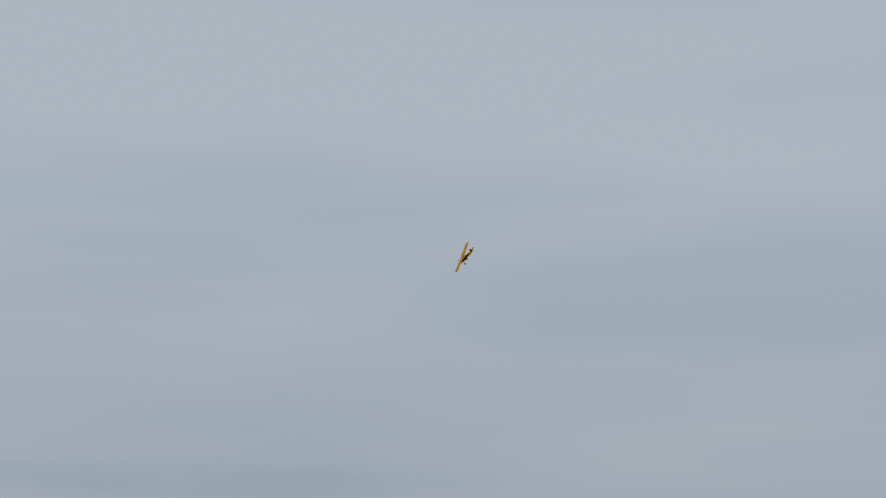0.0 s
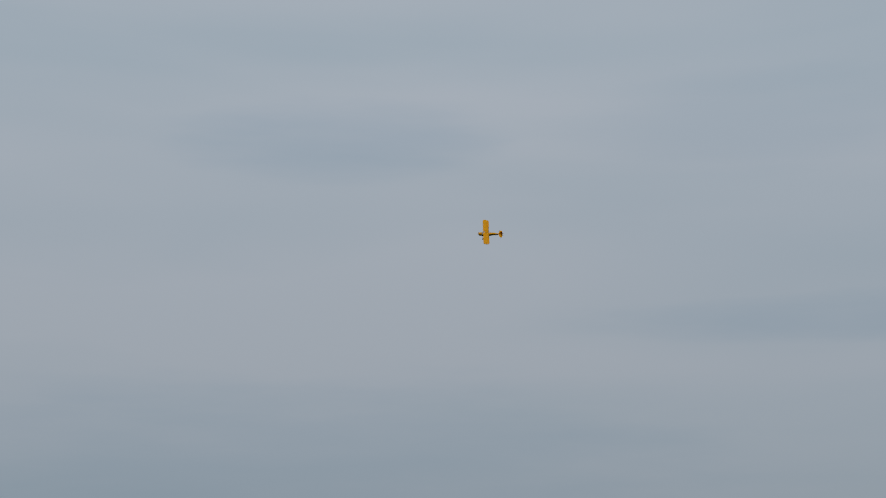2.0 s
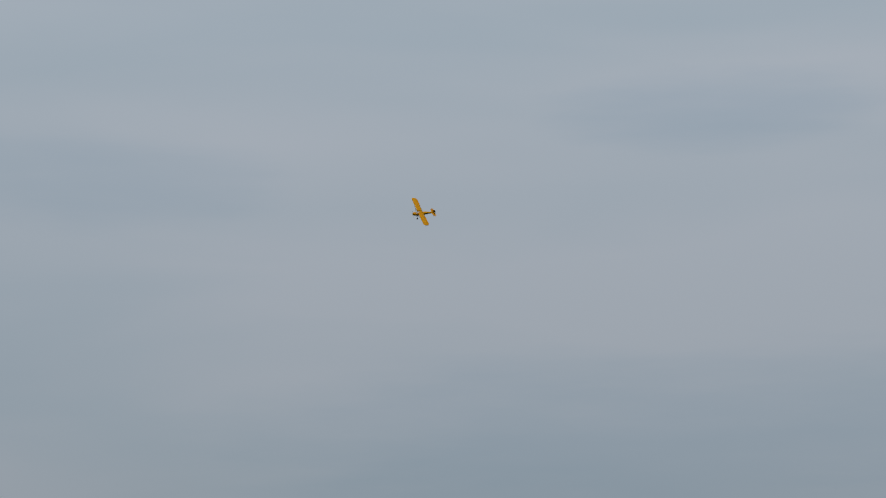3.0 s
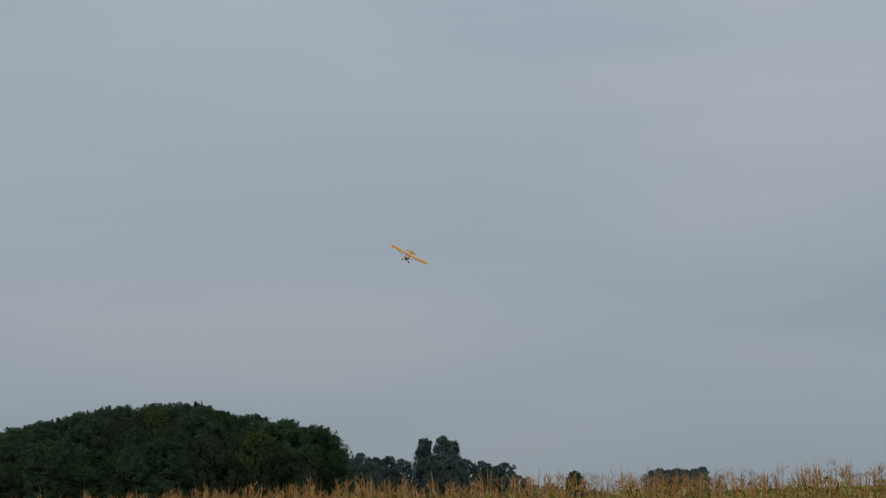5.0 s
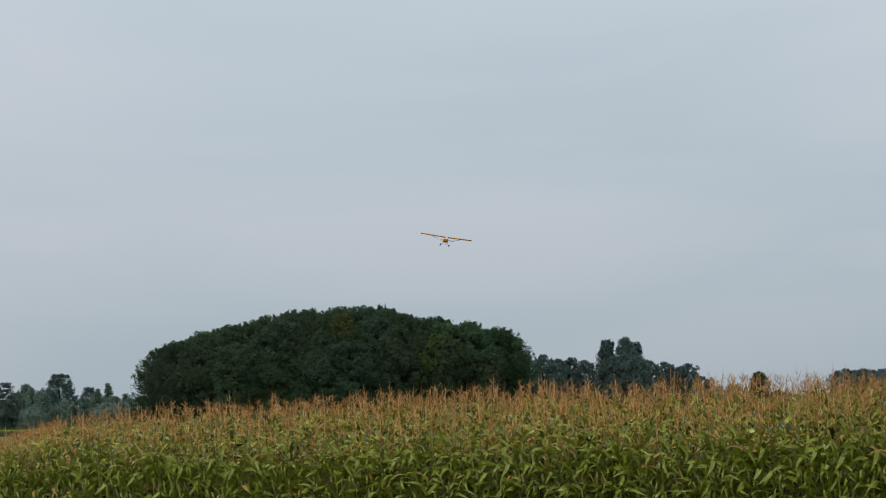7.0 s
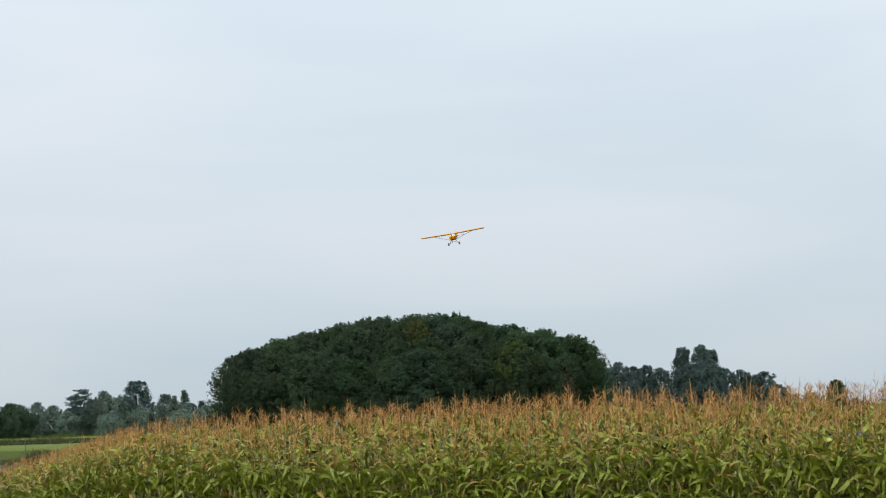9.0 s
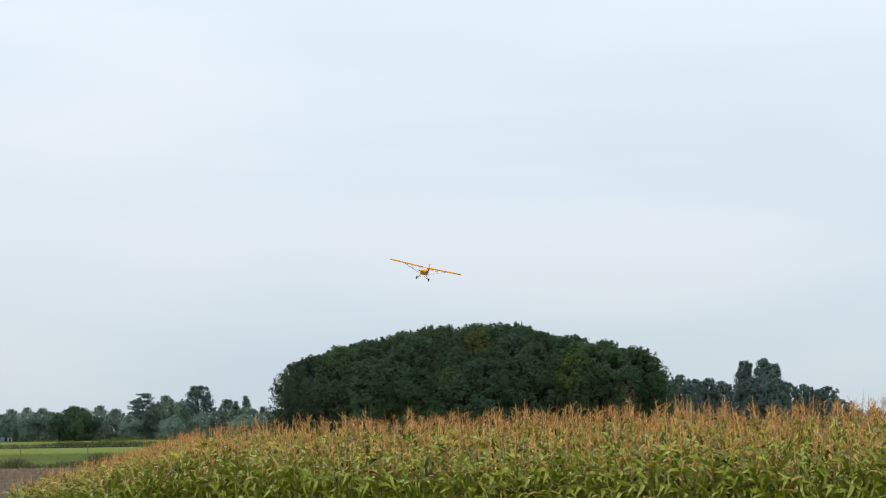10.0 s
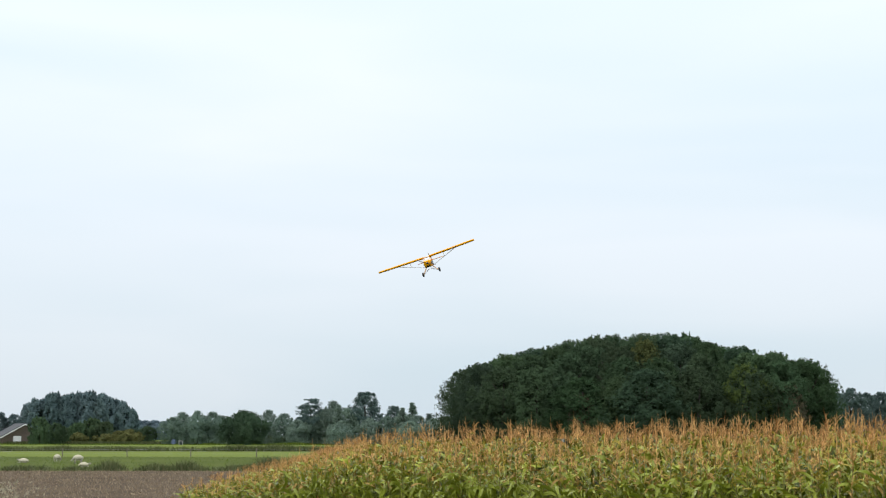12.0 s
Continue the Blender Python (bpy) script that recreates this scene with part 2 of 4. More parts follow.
def raw(name, verts, faces, material, parent=None, index=None, smooth=False):
    """A mesh object from computed arrays; index: a material slot for each face."""
    me = bpy.data.meshes.new(name)
    me.from_pydata([tuple(v) for v in verts], [], [tuple(f) for f in faces])
    for mm in (material if isinstance(material, (list, tuple)) else [material]):
        me.materials.append(mm)
    if index is not None:
        me.polygons.foreach_set("material_index", np.asarray(index, dtype=np.int32))
    if smooth:
        me.polygons.foreach_set("use_smooth", np.ones(len(me.polygons), dtype=bool))
    me.update()
    ob = new(name, me)
    if parent is not None:
        ob.parent = parent
    return ob


def big(name, verts, tris, index, materials):
    """A large mesh of triangles, filled straight from arrays."""
    verts, tris = np.asarray(verts, dtype=np.float32), np.asarray(tris, dtype=np.int32)
    me = bpy.data.meshes.new(name)
    me.vertices.add(len(verts))
    me.vertices.foreach_set("co", verts.ravel())
    me.loops.add(tris.size)
    me.loops.foreach_set("vertex_index", tris.ravel())
    me.polygons.add(len(tris))
    me.polygons.foreach_set("loop_start", np.arange(0, tris.size, 3, dtype=np.int32))
    for mm in materials:
        me.materials.append(mm)
    me.polygons.foreach_set("material_index", np.asarray(index, dtype=np.int32))
    me.update(calc_edges=True)
    me.validate()
    return new(name, me)


def box(bm, cx, cy, cz, sx, sy, sz, bevel=0.0, m=None):
    r = bmesh.ops.create_cube(bm, size=1, matrix=(m or Matrix()) @ Matrix.LocRotScale((cx, cy, cz), None, (sx, sy, sz)))
    if bevel:
        es = list({x for v in r["verts"] for x in v.link_edges})
        bmesh.ops.bevel(bm, geom=es, offset=bevel, segments=2, affect="EDGES", profile=0.5)


def tube(bm, pts, radii, sides=6, cap=True, flat=1.0):
    """A tapered tube through points; flat squeezes it along its second axis."""
    rings = []
    pts = [Vector(p) for p in pts]
    for i, p in enumerate(pts):
        d = (pts[min(i + 1, len(pts) - 1)] - pts[max(i - 1, 0)]).normalized()
        a = d.orthogonal().normalized() if abs(d.z) > 0.95 else d.cross(Vector((0, 0, 1))).normalized()
        b = d.cross(a)
        rings.append([bm.verts.new(p + radii[i] * (a * math.cos(2 * math.pi * k / sides) + b * flat * math.sin(2 * math.pi * k / sides)))
                      for k in range(sides)])
    for r0, r1 in zip(rings, rings[1:]):
        for k in range(sides):
            bm.faces.new((r0[k], r0[(k + 1) % sides], r1[(k + 1) % sides], r1[k]))
    if cap:
        bm.faces.new(rings[0][::-1])
        bm.faces.new(rings[-1])
    return rings


def loft(bm, rings, cap=True):
    made = [[bm.verts.new(p) for p in r] for r in rings]
    n = len(made[0])
    for r0, r1 in zip(made, made[1:]):
        for k in range(n):
            bm.faces.new((r0[k], r0[(k + 1) % n], r1[(k + 1) % n], r1[k]))
    if cap:
        bm.faces.new(made[0][::-1])
        bm.faces.new(made[-1])
    bmesh.ops.recalc_face_normals(bm, faces=bm.faces[:])


def at(az, d, z=0.0):
    """The place at an azimuth (degrees to the right of the grove's top) and a distance from the watcher."""
    return Vector((d * math.sin(radians(az)), d * math.cos(radians(az)), z))


FRAME = pose(0, 0, 0, 0, 0, 6)


def field(r, s, z=0.0):
    """The place in the fields' own plan: r metres along the ditches, s metres out from the watcher."""
    return FRAME @ Vector((r, s, z))


# ---------------------------------------------------------------- ground and fields
def sheet(name, corners, z, material, label, cuts=40, wave=0.0):
    c = [Vector(p) for p in corners]
    verts, faces = [], []
    for j in range(cuts + 1):
        for i in range(cuts + 1):
            u, v = i / cuts, j / cuts
            p = c[0].lerp(c[1], u).lerp(c[3].lerp(c[2], u), v)
            edge = min(i, j, cuts - i, cuts - j) > 0
            verts.append((p.x, p.y, z + (wave * (0.5 + 0.5 * noise.noise(Vector((p.x * 0.08, p.y * 0.08, z)))) if edge else 0)))
    for j in range(cuts):
        for i in range(cuts):
            a = j * (cuts + 1) + i
            faces.append((a, a + 1, a + cuts + 2, a + cuts + 1))
    ob = raw(name, verts, faces, material, smooth=True)
    return tagged(ob, label, kind="structure")


sheet("ground", [(-4400, -4400, 0), (4400, -4400, 0), (4400, 4400, 0), (-4400, 4400, 0)], -0.06, GRASS,
      "flat open grassland reaching the horizon", cuts=8)
sheet("stubble_field", [field(-160, 60), field(40, 60), field(40, 147), field(-160, 147)], -0.055, SOIL,
      "brown harvested field with short stubble", wave=0.05)
sheet("pasture", [field(-260, 150), field(120, 150), field(120, 246), field(-260, 246)], -0.055, PASTURE,
      "green pasture where sheep graze", wave=0.05)
sheet("mown_pasture", [field(-360, 247), field(200, 247), field(200, 338), field(-360, 338)], -0.055, LUSH,
      "bright green mown pasture beyond the fence", wave=0.03)
sheet("far_pasture", [field(-600, 344), field(300, 344), field(300, 640), field(-600, 640)], -0.055, LUSH,
      "bright green far pasture strip before the trees", wave=0.03)


def blades(name, count, place, height, width, material, label, seed, lean=0.25):
    """Loose upright blades, each one or two thin triangles."""
    rng = np.random.default_rng(seed)
    V = np.zeros((count, 3, 3))
    for k in range(count):
        p, hs = place(rng)
        a, h = rng.uniform(0, math.pi), height * hs * rng.uniform(0.6, 1.15)
        w = width * rng.uniform(0.6, 1.3) / 2
        d = np.array([math.cos(a) * w, math.sin(a) * w, 0])
        tip = np.array([rng.normal(0, lean) * h, rng.normal(0, lean) * h, h])
        base = np.array([p[0], p[1], p[2] - 0.06])
        V[k] = base - d, base + d, base + tip
    ob = big(name, V.reshape(-1, 3), np.arange(count * 3).reshape(-1, 3), np.zeros(count), [material])
    return tagged(ob, label, kind="stuff")


def in_rows(r0, r1, s0, s1, gap, spread):
    def f(rng):
        s = s0 + gap * rng.integers(0, int((s1 - s0) / gap) + 1) + rng.normal(0, spread)
        return field(rng.uniform(r0, r1), min(max(s, s0), s1)), 1.0
    return f


def strip(r0, r1, s0, s1, clump=0.12, least=0.35):
    def f(rng):
        while True:
            r = rng.uniform(r0, r1)
            k = 1.3 * noise.noise(Vector((r * clump, s0, 3.0))) + 0.8 * noise.noise(Vector((r * clump * 4, s0, 9.0))) + 0.5
            if rng.uniform() < k + (0.25 if least > 0.4 else -0.1):
                return field(r, rng.uniform(s0, s1)), min(max(k, least), 1.25)
    return f


blades("stubble", 60000, in_rows(-62, 12, 61, 146, 0.75, 0.16), 0.16, 0.034, STRAW, "cut straw stubble standing in rows", 3, 0.4)
blades("straw_litter", 9000, in_rows(-62, 12, 61, 146, 9.0, 1.3), 0.12, 0.10, STRAW, "loose pale straw lying in swaths", 4, 1.5)
blades("ditch_reeds", 14000, strip(-90, 40, 147, 151.5), 1.0, 0.12, REED, "grey-green reeds along a ditch", 5, 0.45)
blades("far_ditch_reeds", 24000, strip(-150, 90, 336, 344, 0.05, 0.8), 1.2, 0.17, REED, "dark green reeds along a far ditch", 6, 0.6)
blades("pasture_grass", 9000, in_rows(-80, 30, 150, 246, 3.0, 1.5), 0.14, 0.10, BLADE, "tufts of pasture grass", 7)
blades("hedge_bottom", 14000, strip(-190, -78, 622, 626, 0.02, 0.9), 1.1, 0.45, REED, "low dark hedge bottom before the farm wood", 14)
blades("bank_grass", 12000, strip(-190, 60, 575, 590, 0.03, 0.5), 0.7, 0.4, BLADE, "rough green grass bank below the trees", 15)


def seed_weeds(count, seed):
    """Tall dry weeds: a thin stem each, with a fluffy head of short pale hairs."""
    rng = np.random.default_rng(seed)
    V = []
    for k in range(count):
        p = field(rng.uniform(-14.3, -13.2), rng.uniform(58.5, 64))
        h, lx, ly = rng.uniform(0.65, 1.15), rng.normal(0, 0.12), rng.normal(0, 0.12)
        top = np.array([p.x + lx, p.y + ly, h])
        V += [(p.x - 0.006, p.y, -0.06), (p.x + 0.006, p.y, -0.06), tuple(top)]
        for i in range(16):
            c = top + np.array([rng.normal(0, 0.05), rng.normal(0, 0.05), rng.uniform(-0.24, 0.06)])
            d = rng.normal(0, 1, 3)
            d = d / np.linalg.norm(d) * rng.uniform(0.03, 0.07)
            V += [tuple(c - d), tuple(c + d), tuple(c + rng.normal(0, 0.025, 3))]
    ob = big("dry_weeds", V, np.arange(len(V)).reshape(-1, 3), np.zeros(len(V) // 3), [WEED])
    return tagged(ob, "pale dry weeds with feathery seed heads", kind="stuff")


seed_weeds(26, 16)
blades("verge_grass", 16000, in_rows(-40, 12, 44, 62.5, 0.5, 0.4), 0.24, 0.028, BLADE, "tall green verge grass beside the maize", 8, 0.4)


# ---------------------------------------------------------------- trees
def crown_mesh(seed, height, radius, base, clumps, leaves, leaf, shape, clump_r):
    """Leaf clumps over an envelope. shape: round, willow, poplar, pine."""
    rng = np.random.default_rng(seed)
    C, Rr = [], []
    for k in range(clumps):
        u = rng.uniform(0, 1)
        zz = base + (height - base - clump_r * 0.9) * u
        if shape == "poplar":
            w = math.sin(math.pi * min(max(u * 0.82 + 0.15, 0), 1)) ** 0.7
        elif shape == "crest":
            w = math.sqrt(max(0.0, 1 - u ** 2.2)) * 0.98 + 0.05
        elif shape == "cone":
            w = (1.02 - u) ** 1.05
        elif shape == "pine":
            u = min(1.0, max(0.0, round(u * 5) / 5 + rng.uniform(-0.16, 0.16)))
            zz = base + (height - base - clump_r * 0.5) * u
            w = math.sqrt(max(0.12, 1 - ((u - 0.42) / 0.64) ** 2))
        elif shape == "willow":
            w = math.sqrt(max(0.05, 1 - (u * 1.02) ** 2.4))
        else:
            w = math.sqrt(max(0.01, 1 - ((u - 0.38) / 0.63) ** 2))
        a = rng.uniform(0, 2 * math.pi)
        q = radius * w * math.sqrt(rng.uniform(0.25, 1.0)) * (1 + 0.18 * math.sin(3 * a + seed) + 0.1 * math.sin(7 * u + seed))
        q *= 0.92 + 0.45 * noise.noise(Vector((math.cos(a) * 1.4 + seed, math.sin(a) * 1.4, u * 3.5)))
        r = clump_r * rng.uniform(0.6, 1.4)
        if u > 0.8:
            r *= 0.75
        C.append((q * math.cos(a), q * math.sin(a), zz))
        Rr.append(r)
    if shape in ("crest", "round") and radius < 5:
        for k in range(14):
            a, q = rng.uniform(0, 2 * math.pi), radius * 0.5 * math.sqrt(rng.uniform())
            C.append((q * math.cos(a), q * math.sin(a), height - q * 0.4 - rng.uniform(0.0, 0.45)))
            Rr.append(clump_r * rng.uniform(0.35, 0.6))
        clumps += 14
    C, Rr = np.array(C), np.array(Rr)
    n = clumps * leaves
    ci = np.repeat(np.arange(clumps), leaves)
    # each clump is a brush of leaves along a twig that grows outwards and up
    mid = np.array([0, 0, base + (height - base) * 0.42])
    away = (C - mid) / np.array([radius, radius, (height - base) * 0.5])
    away /= np.maximum(np.linalg.norm(away, axis=1), 0.15)[:, None]
    rise = {"pine": 0.05, "willow": 0.75, "cone": 0.5}.get(shape, 0.85)
    twig = away * 0.7 + np.array([0, 0, rise]) + rng.normal(size=(clumps, 3)) * 0.38
    twig /= np.linalg.norm(twig, axis=1)[:, None]
    along = rng.uniform(-1.0, 1.25, n)
    thin = np.clip(1.15 - 0.55 * along, 0.35, 1.3)
    off = np.clip(rng.normal(size=(n, 3)), -1.6, 1.6) * thin[:, None] * 0.40
    P = C[ci] + (off + twig[ci] * along[:, None] * 0.85) * Rr[ci][:, None] * np.array([1, 1, 0.55 if shape == "pine" else 1.0])
    P[:, 2] = np.maximum(P[:, 2], 0.15)
    nrm = off * 0.35 + away[ci] * 0.7 + np.array([0, 0, 0.12]) + rng.normal(size=(n, 3)) * 0.34
    nrm /= np.linalg.norm(nrm, axis=1)[:, None]
    t1 = np.cross(nrm, rng.normal(size=(n, 3)))
    t1[:, 2] += 0.15 if shape == "pine" else 0.65
    t1 /= np.linalg.norm(t1, axis=1)[:, None]
    t2 = np.cross(nrm, t1)
    s = leaf * rng.uniform(0.6, 1.35, n)[:, None]
    wide = 0.28 if shape == "willow" else 0.5
    B = P + t1 * s * 0.75
    L, R = P + t2 * s * wide - t1 * s * 0.45, P - t2 * s * wide - t1 * s * rng.uniform(0.2, 0.5, n)[:, None]
    V = np.stack([L, R, B], 1).reshape(-1, 3)
    T = np.arange(n * 3).reshape(-1, 3)
    return V, T


def tree(name, seed, height, radius, base, clumps, leaves, leaf, shape, clump_r, foliage, label, category="tree"):
    rng = random.Random(seed)
    root = tagged(new(name), label, category)
    bm = bmesh.new()
    top = height * (0.82 if shape != "willow" else 0.6)
    lean = (rng.uniform(-0.3, 0.3), rng.uniform(-0.3, 0.3))
    tr = max(0.06, height * 0.020) * (0.4 if shape == "cone" else 1.0)
    tube(bm, [(0, 0, -0.1), (lean[0] * 0.3, lean[1] * 0.3, top * 0.4), (lean[0], lean[1], top)], [tr * 1.25, tr * 0.85, tr * 0.2], 8)
    for k in range(7):
        a, z0 = k * 2.4 + rng.random(), top * (0.25 + 0.09 * k)
        q = radius * rng.uniform(0.5, 0.8) * (0.3 if shape == "cone" else 1.0)
        tube(bm, [(lean[0] * 0.4, lean[1] * 0.4, z0), (q * 0.5 * math.cos(a), q * 0.5 * math.sin(a), z0 + height * 0.09),
                  (q * math.cos(a), q * math.sin(a), z0 + height * 0.16)], [tr * 0.45, tr * 0.3, tr * 0.1], 5)
    part("trunk", bm, BARK, root, smooth=True)
    V, T = crown_mesh(seed, height, radius, base, clumps, leaves, leaf, shape, clump_r)
    ob = big("crown", V, T, np.zeros(len(T)), [foliage])
    ob.parent = root
    return root


def put(root, places):
    """The built tree goes to the first place, copies to the rest. places: x, y, height factor, width factor, turn."""
    for i, (x, y, hz, wz, rz) in enumerate(places):
        m = pose(x, y, -0.04, 0, 0, rz) @ Matrix.Diagonal((wz, wz, hz, 1))
        if i:
            copy_thing(root, m)
    x, y, hz, wz, rz = places[0]
    root.matrix_basis = pose(x, y, -0.04, 0, 0, rz) @ Matrix.Diagonal((wz, wz, hz, 1))


# the round grove: crowns rise from its rim to its middle
GROVE = at(-0.25, 232)


def outline(x):
    """How high the grove stands across its width: a dome with a lobe at its right end."""
    dome = 15.25 - 5.5 * abs(x / 23.5) ** 1.9
    return dome + 0.7 * math.exp(-((x - 18.8) / 2.4) ** 2) - 0.1 * math.exp(-((x - 12.5) / 4.5) ** 2) - 0.5 * math.exp(-((x + 10.5) / 5.5) ** 2)


rng = random.Random(11)
spots = []
for ring, (q, count) in enumerate([(20.0, 26), (16.2, 20), (12.0, 15), (7.6, 10), (3.2, 5)]):
    for k in range(count):
        a = 2 * math.pi * (k + 0.5 * (ring % 2)) / count + rng.uniform(-0.07, 0.07)
        qq = q + rng.uniform(-0.9, 0.9)
        spots.append((GROVE.x + qq * math.cos(a) * (1.04 if math.cos(a) > 0 else 1.01), GROVE.y + qq * math.sin(a) * 0.98, qq))
KINDS = [
    tree("oak_tree", 21, 9.8, 2.9, 0.4, 520, 38, 0.140, "round", 0.40, OAK, "dark green broadleaved tree in a dense round grove"),
    tree("oak_tree", 22, 9.8, 2.7, 0.4, 520, 38, 0.138, "crest", 0.38, OAK, "dark green broadleaved tree in a dense round grove"),
    tree("oak_tree", 23, 9.8, 3.0, 0.4, 520, 38, 0.142, "round", 0.40, DARKLEAF, "very dark green broadleaved tree in a dense round grove"),
    tree("oak_tree", 24, 9.8, 2.5, 0.4, 500, 38, 0.138, "crest", 0.36, OAK, "slim dark green tree in a dense round grove"),
]
RUSSET = tree("russet_tree", 25, 10.0, 2.6, 0.5, 380, 36, 0.14, "round", 0.4, OAK_RUSSET, "tree with leaves turning russet in a dense grove")
BACK = tree("oak_tree", 26, 10.0, 3.0, 0.4, 70, 36, 0.5, "round", 0.9, OAK, "dark green broadleaved tree deep in a round grove")
lists = [[], [], [], [], []]
for i, (x, y, q) in enumerate(spots):
    h = outline(x - GROVE.x) * (1 - 0.40 * min(1, abs(y - GROVE.y) / 20.5) ** 2.2) + rng.uniform(-0.05, 0.45)
    w = (1.32 if q > 14 else 1.42) * rng.uniform(0.92, 1.1)
    lists[4 if y > GROVE.y + 6 else rng.choice((0, 0, 1, 1, 2, 3))].append((x, y, h / 10.0, w, rng.uniform(0, 360)))
lists[2].append((GROVE.x + 0.8, GROVE.y - 22.0, 1.02, 1.55, 15))
for root, places in zip(KINDS + [BACK], lists):
    for ob in (root, *root.children):
        tagged(ob, group="trees of the round grove" if ob == root else "")
    put(root, places)
put(RUSSET, [(GROVE.x + 17.0, GROVE.y - 13.5, 0.86, 0.95, 30), (GROVE.x - 6.0, GROVE.y - 20.5, 0.72, 0.8, 90)])
LIME = tree("linden_tree", 27, 10.0, 2.8, 0.4, 400, 36, 0.14, "round", 0.4, OAK_YELLOW, "tree with yellowing green leaves in a dense grove")
put(LIME, [(GROVE.x + 0.8, GROVE.y - 10.5, 1.38, 1.15, 10), (GROVE.x + 12.0, GROVE.y - 15.5, 1.08, 1.1, 130)])

# trees beyond the grove
POP = tree("poplar_tree", 31, 10.0, 2.1, 1.0, 300, 34, 0.21, "round", 0.5, HAZED_HEDGELEAF, "tall grey-green poplar in a hedgerow")
put(POP, [(*at(7.84, 326).xy, 1.29, 1.08, 20), (*at(8.40, 322).xy, 1.31, 1.12, 140), (*at(8.66, 324).xy, 1.23, 1.0, 70), (*at(8.1, 325).xy, 1.0, 1.2, 200)])
CONE = tree("cypress_tree", 37, 10.0, 2.4, 0.2, 100, 40, 0.24, "cone", 0.5, WILLOW, "slender pointed grey-green tree at the meadow's edge")
put(CONE, [(*at(-9.15, 592).xy, 1.30, 2.0, 60), (*at(-6.95, 585).xy, 1.36, 2.2, 200), (*at(-6.45, 590).xy, 1.02, 2.0, 100), (*at(-7.25, 588).xy, 1.2, 2.0, 30)])
HEDGE = tree("hedgerow_tree", 32, 10.0, 3.0, 0.3, 360, 30, 0.21, "crest", 0.40, HAZED_HEDGELEAF, "dark grey-green tree in a hedgerow")
rng = random.Random(5)
put(HEDGE, [(*at(a, 320 + rng.uniform(-6, 6)).xy, h / 10, rng.uniform(0.95, 1.3), rng.uniform(0, 360)) for a, h in
            [(5.2, 10.2), (5.55, 9.9), (5.95, 10.4), (6.35, 9.8), (6.75, 9.9), (7.15, 9.4), (8.0, 9.6), (8.7, 9.6), (9.1, 8.9), (9.5, 8.7),
             (9.85, 7.6), (10.2, 8.3), (10.55, 6.0), (10.8, 4.6)]])
LONE = tree("lone_tree", 33, 7.6, 2.3, 0.5, 200, 30, 0.32, "round", 0.5, DARKLEAF, "small dark round tree standing alone")
put(LONE, [(*at(12.25, 420).xy, 1.0, 1.0, 0)])
SHRUBS = tree("shrub", 34, 5.0, 2.6, 0.1, 110, 26, 0.36, "round", 0.5, HAZED_POPLAR, "low grey-green shrub in the open field", "shrub")
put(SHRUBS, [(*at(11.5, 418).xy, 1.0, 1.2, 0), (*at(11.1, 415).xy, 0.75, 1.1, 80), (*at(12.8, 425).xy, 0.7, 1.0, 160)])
FARWOOD = tree("distant_tree", 36, 10.0, 3.4, 0.2, 160, 20, 0.5, "round", 0.7, HAZED_POPLAR, "distant tree in a small far wood, leaf colour greyed for haze")
FAR = tree("distant_tree", 35, 10.0, 3.4, 0.2, 44, 36, 0.9, "round", 1.1, HAZED_FARLEAF, "distant tree in a wood, leaf colour blued for haze")
rng = random.Random(8)
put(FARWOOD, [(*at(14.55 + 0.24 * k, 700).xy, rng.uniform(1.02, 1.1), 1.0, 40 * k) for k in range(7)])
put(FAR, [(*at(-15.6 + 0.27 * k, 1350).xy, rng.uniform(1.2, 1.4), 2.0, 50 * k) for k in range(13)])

# willows and trees along the far meadow
W1 = tree("willow_tree", 41, 10.0, 4.2, 0.2, 330, 26, 0.40, "willow", 0.65, WILLOW, "silvery grey-green willow at the meadow's edge")
rng = random.Random(9)
row = [(-14.0, 600, 8.6), (-13.75, 604, 10.2), (-13.3, 598, 10.6), (-12.85, 600, 10.3), (-12.6, 606, 9.2), (-11.2, 604, 11.0), (-10.75, 600, 9.8),
       (-10.35, 596, 7.8), (-9.95, 600, 8.6), (-9.3, 600, 13.8), (-9.6, 602, 11.2), (-8.9, 596, 11.5), (-8.2, 590, 8.4), (-7.7, 588, 8.8),
       (-7.25, 592, 10.2), (-6.75, 580, 9.0), (-6.3, 578, 8.2), (-5.9, 590, 9.0), (-8.5, 604, 10.6), (-10.1, 608, 9.4), (-9.1, 580, 6.5),
       (-7.0, 570, 7.2), (-6.55, 572, 6.6)]
put(W1, [(*at(a, d).xy, h / 10, rng.uniform(0.95, 1.3), rng.uniform(0, 360)) for a, d, h in row])
D1 = tree("oak_tree", 42, 10.0, 6.6, 0.1, 420, 80, 0.31, "round", 1.0, DARKLEAF, "broad dark round tree at the meadow's edge")
put(D1, [(*at(-11.88, 585).xy, 1.04, 1.02, 0)])
A1 = tree("alder_tree", 43, 16.4, 4.2, 4.5, 120, 90, 0.28, "round", 1.05, HAZED_HEDGELEAF, "tall dark tree with an airy round crown")
put(A1, [(*at(-8.33, 598).xy, 1.0, 1.3, 0), (*at(-7.5, 600).xy, 0.74, 0.8, 60)])
P1 = tree("pine_tree", 44, 14.4, 4.0, 6.2, 110, 70, 0.28, "pine", 0.95, HAZED_HEDGELEAF, "dark pine with a flat layered crown")
put(P1, [(*at(-9.95, 602).xy, 1.0, 1.2, 0)])
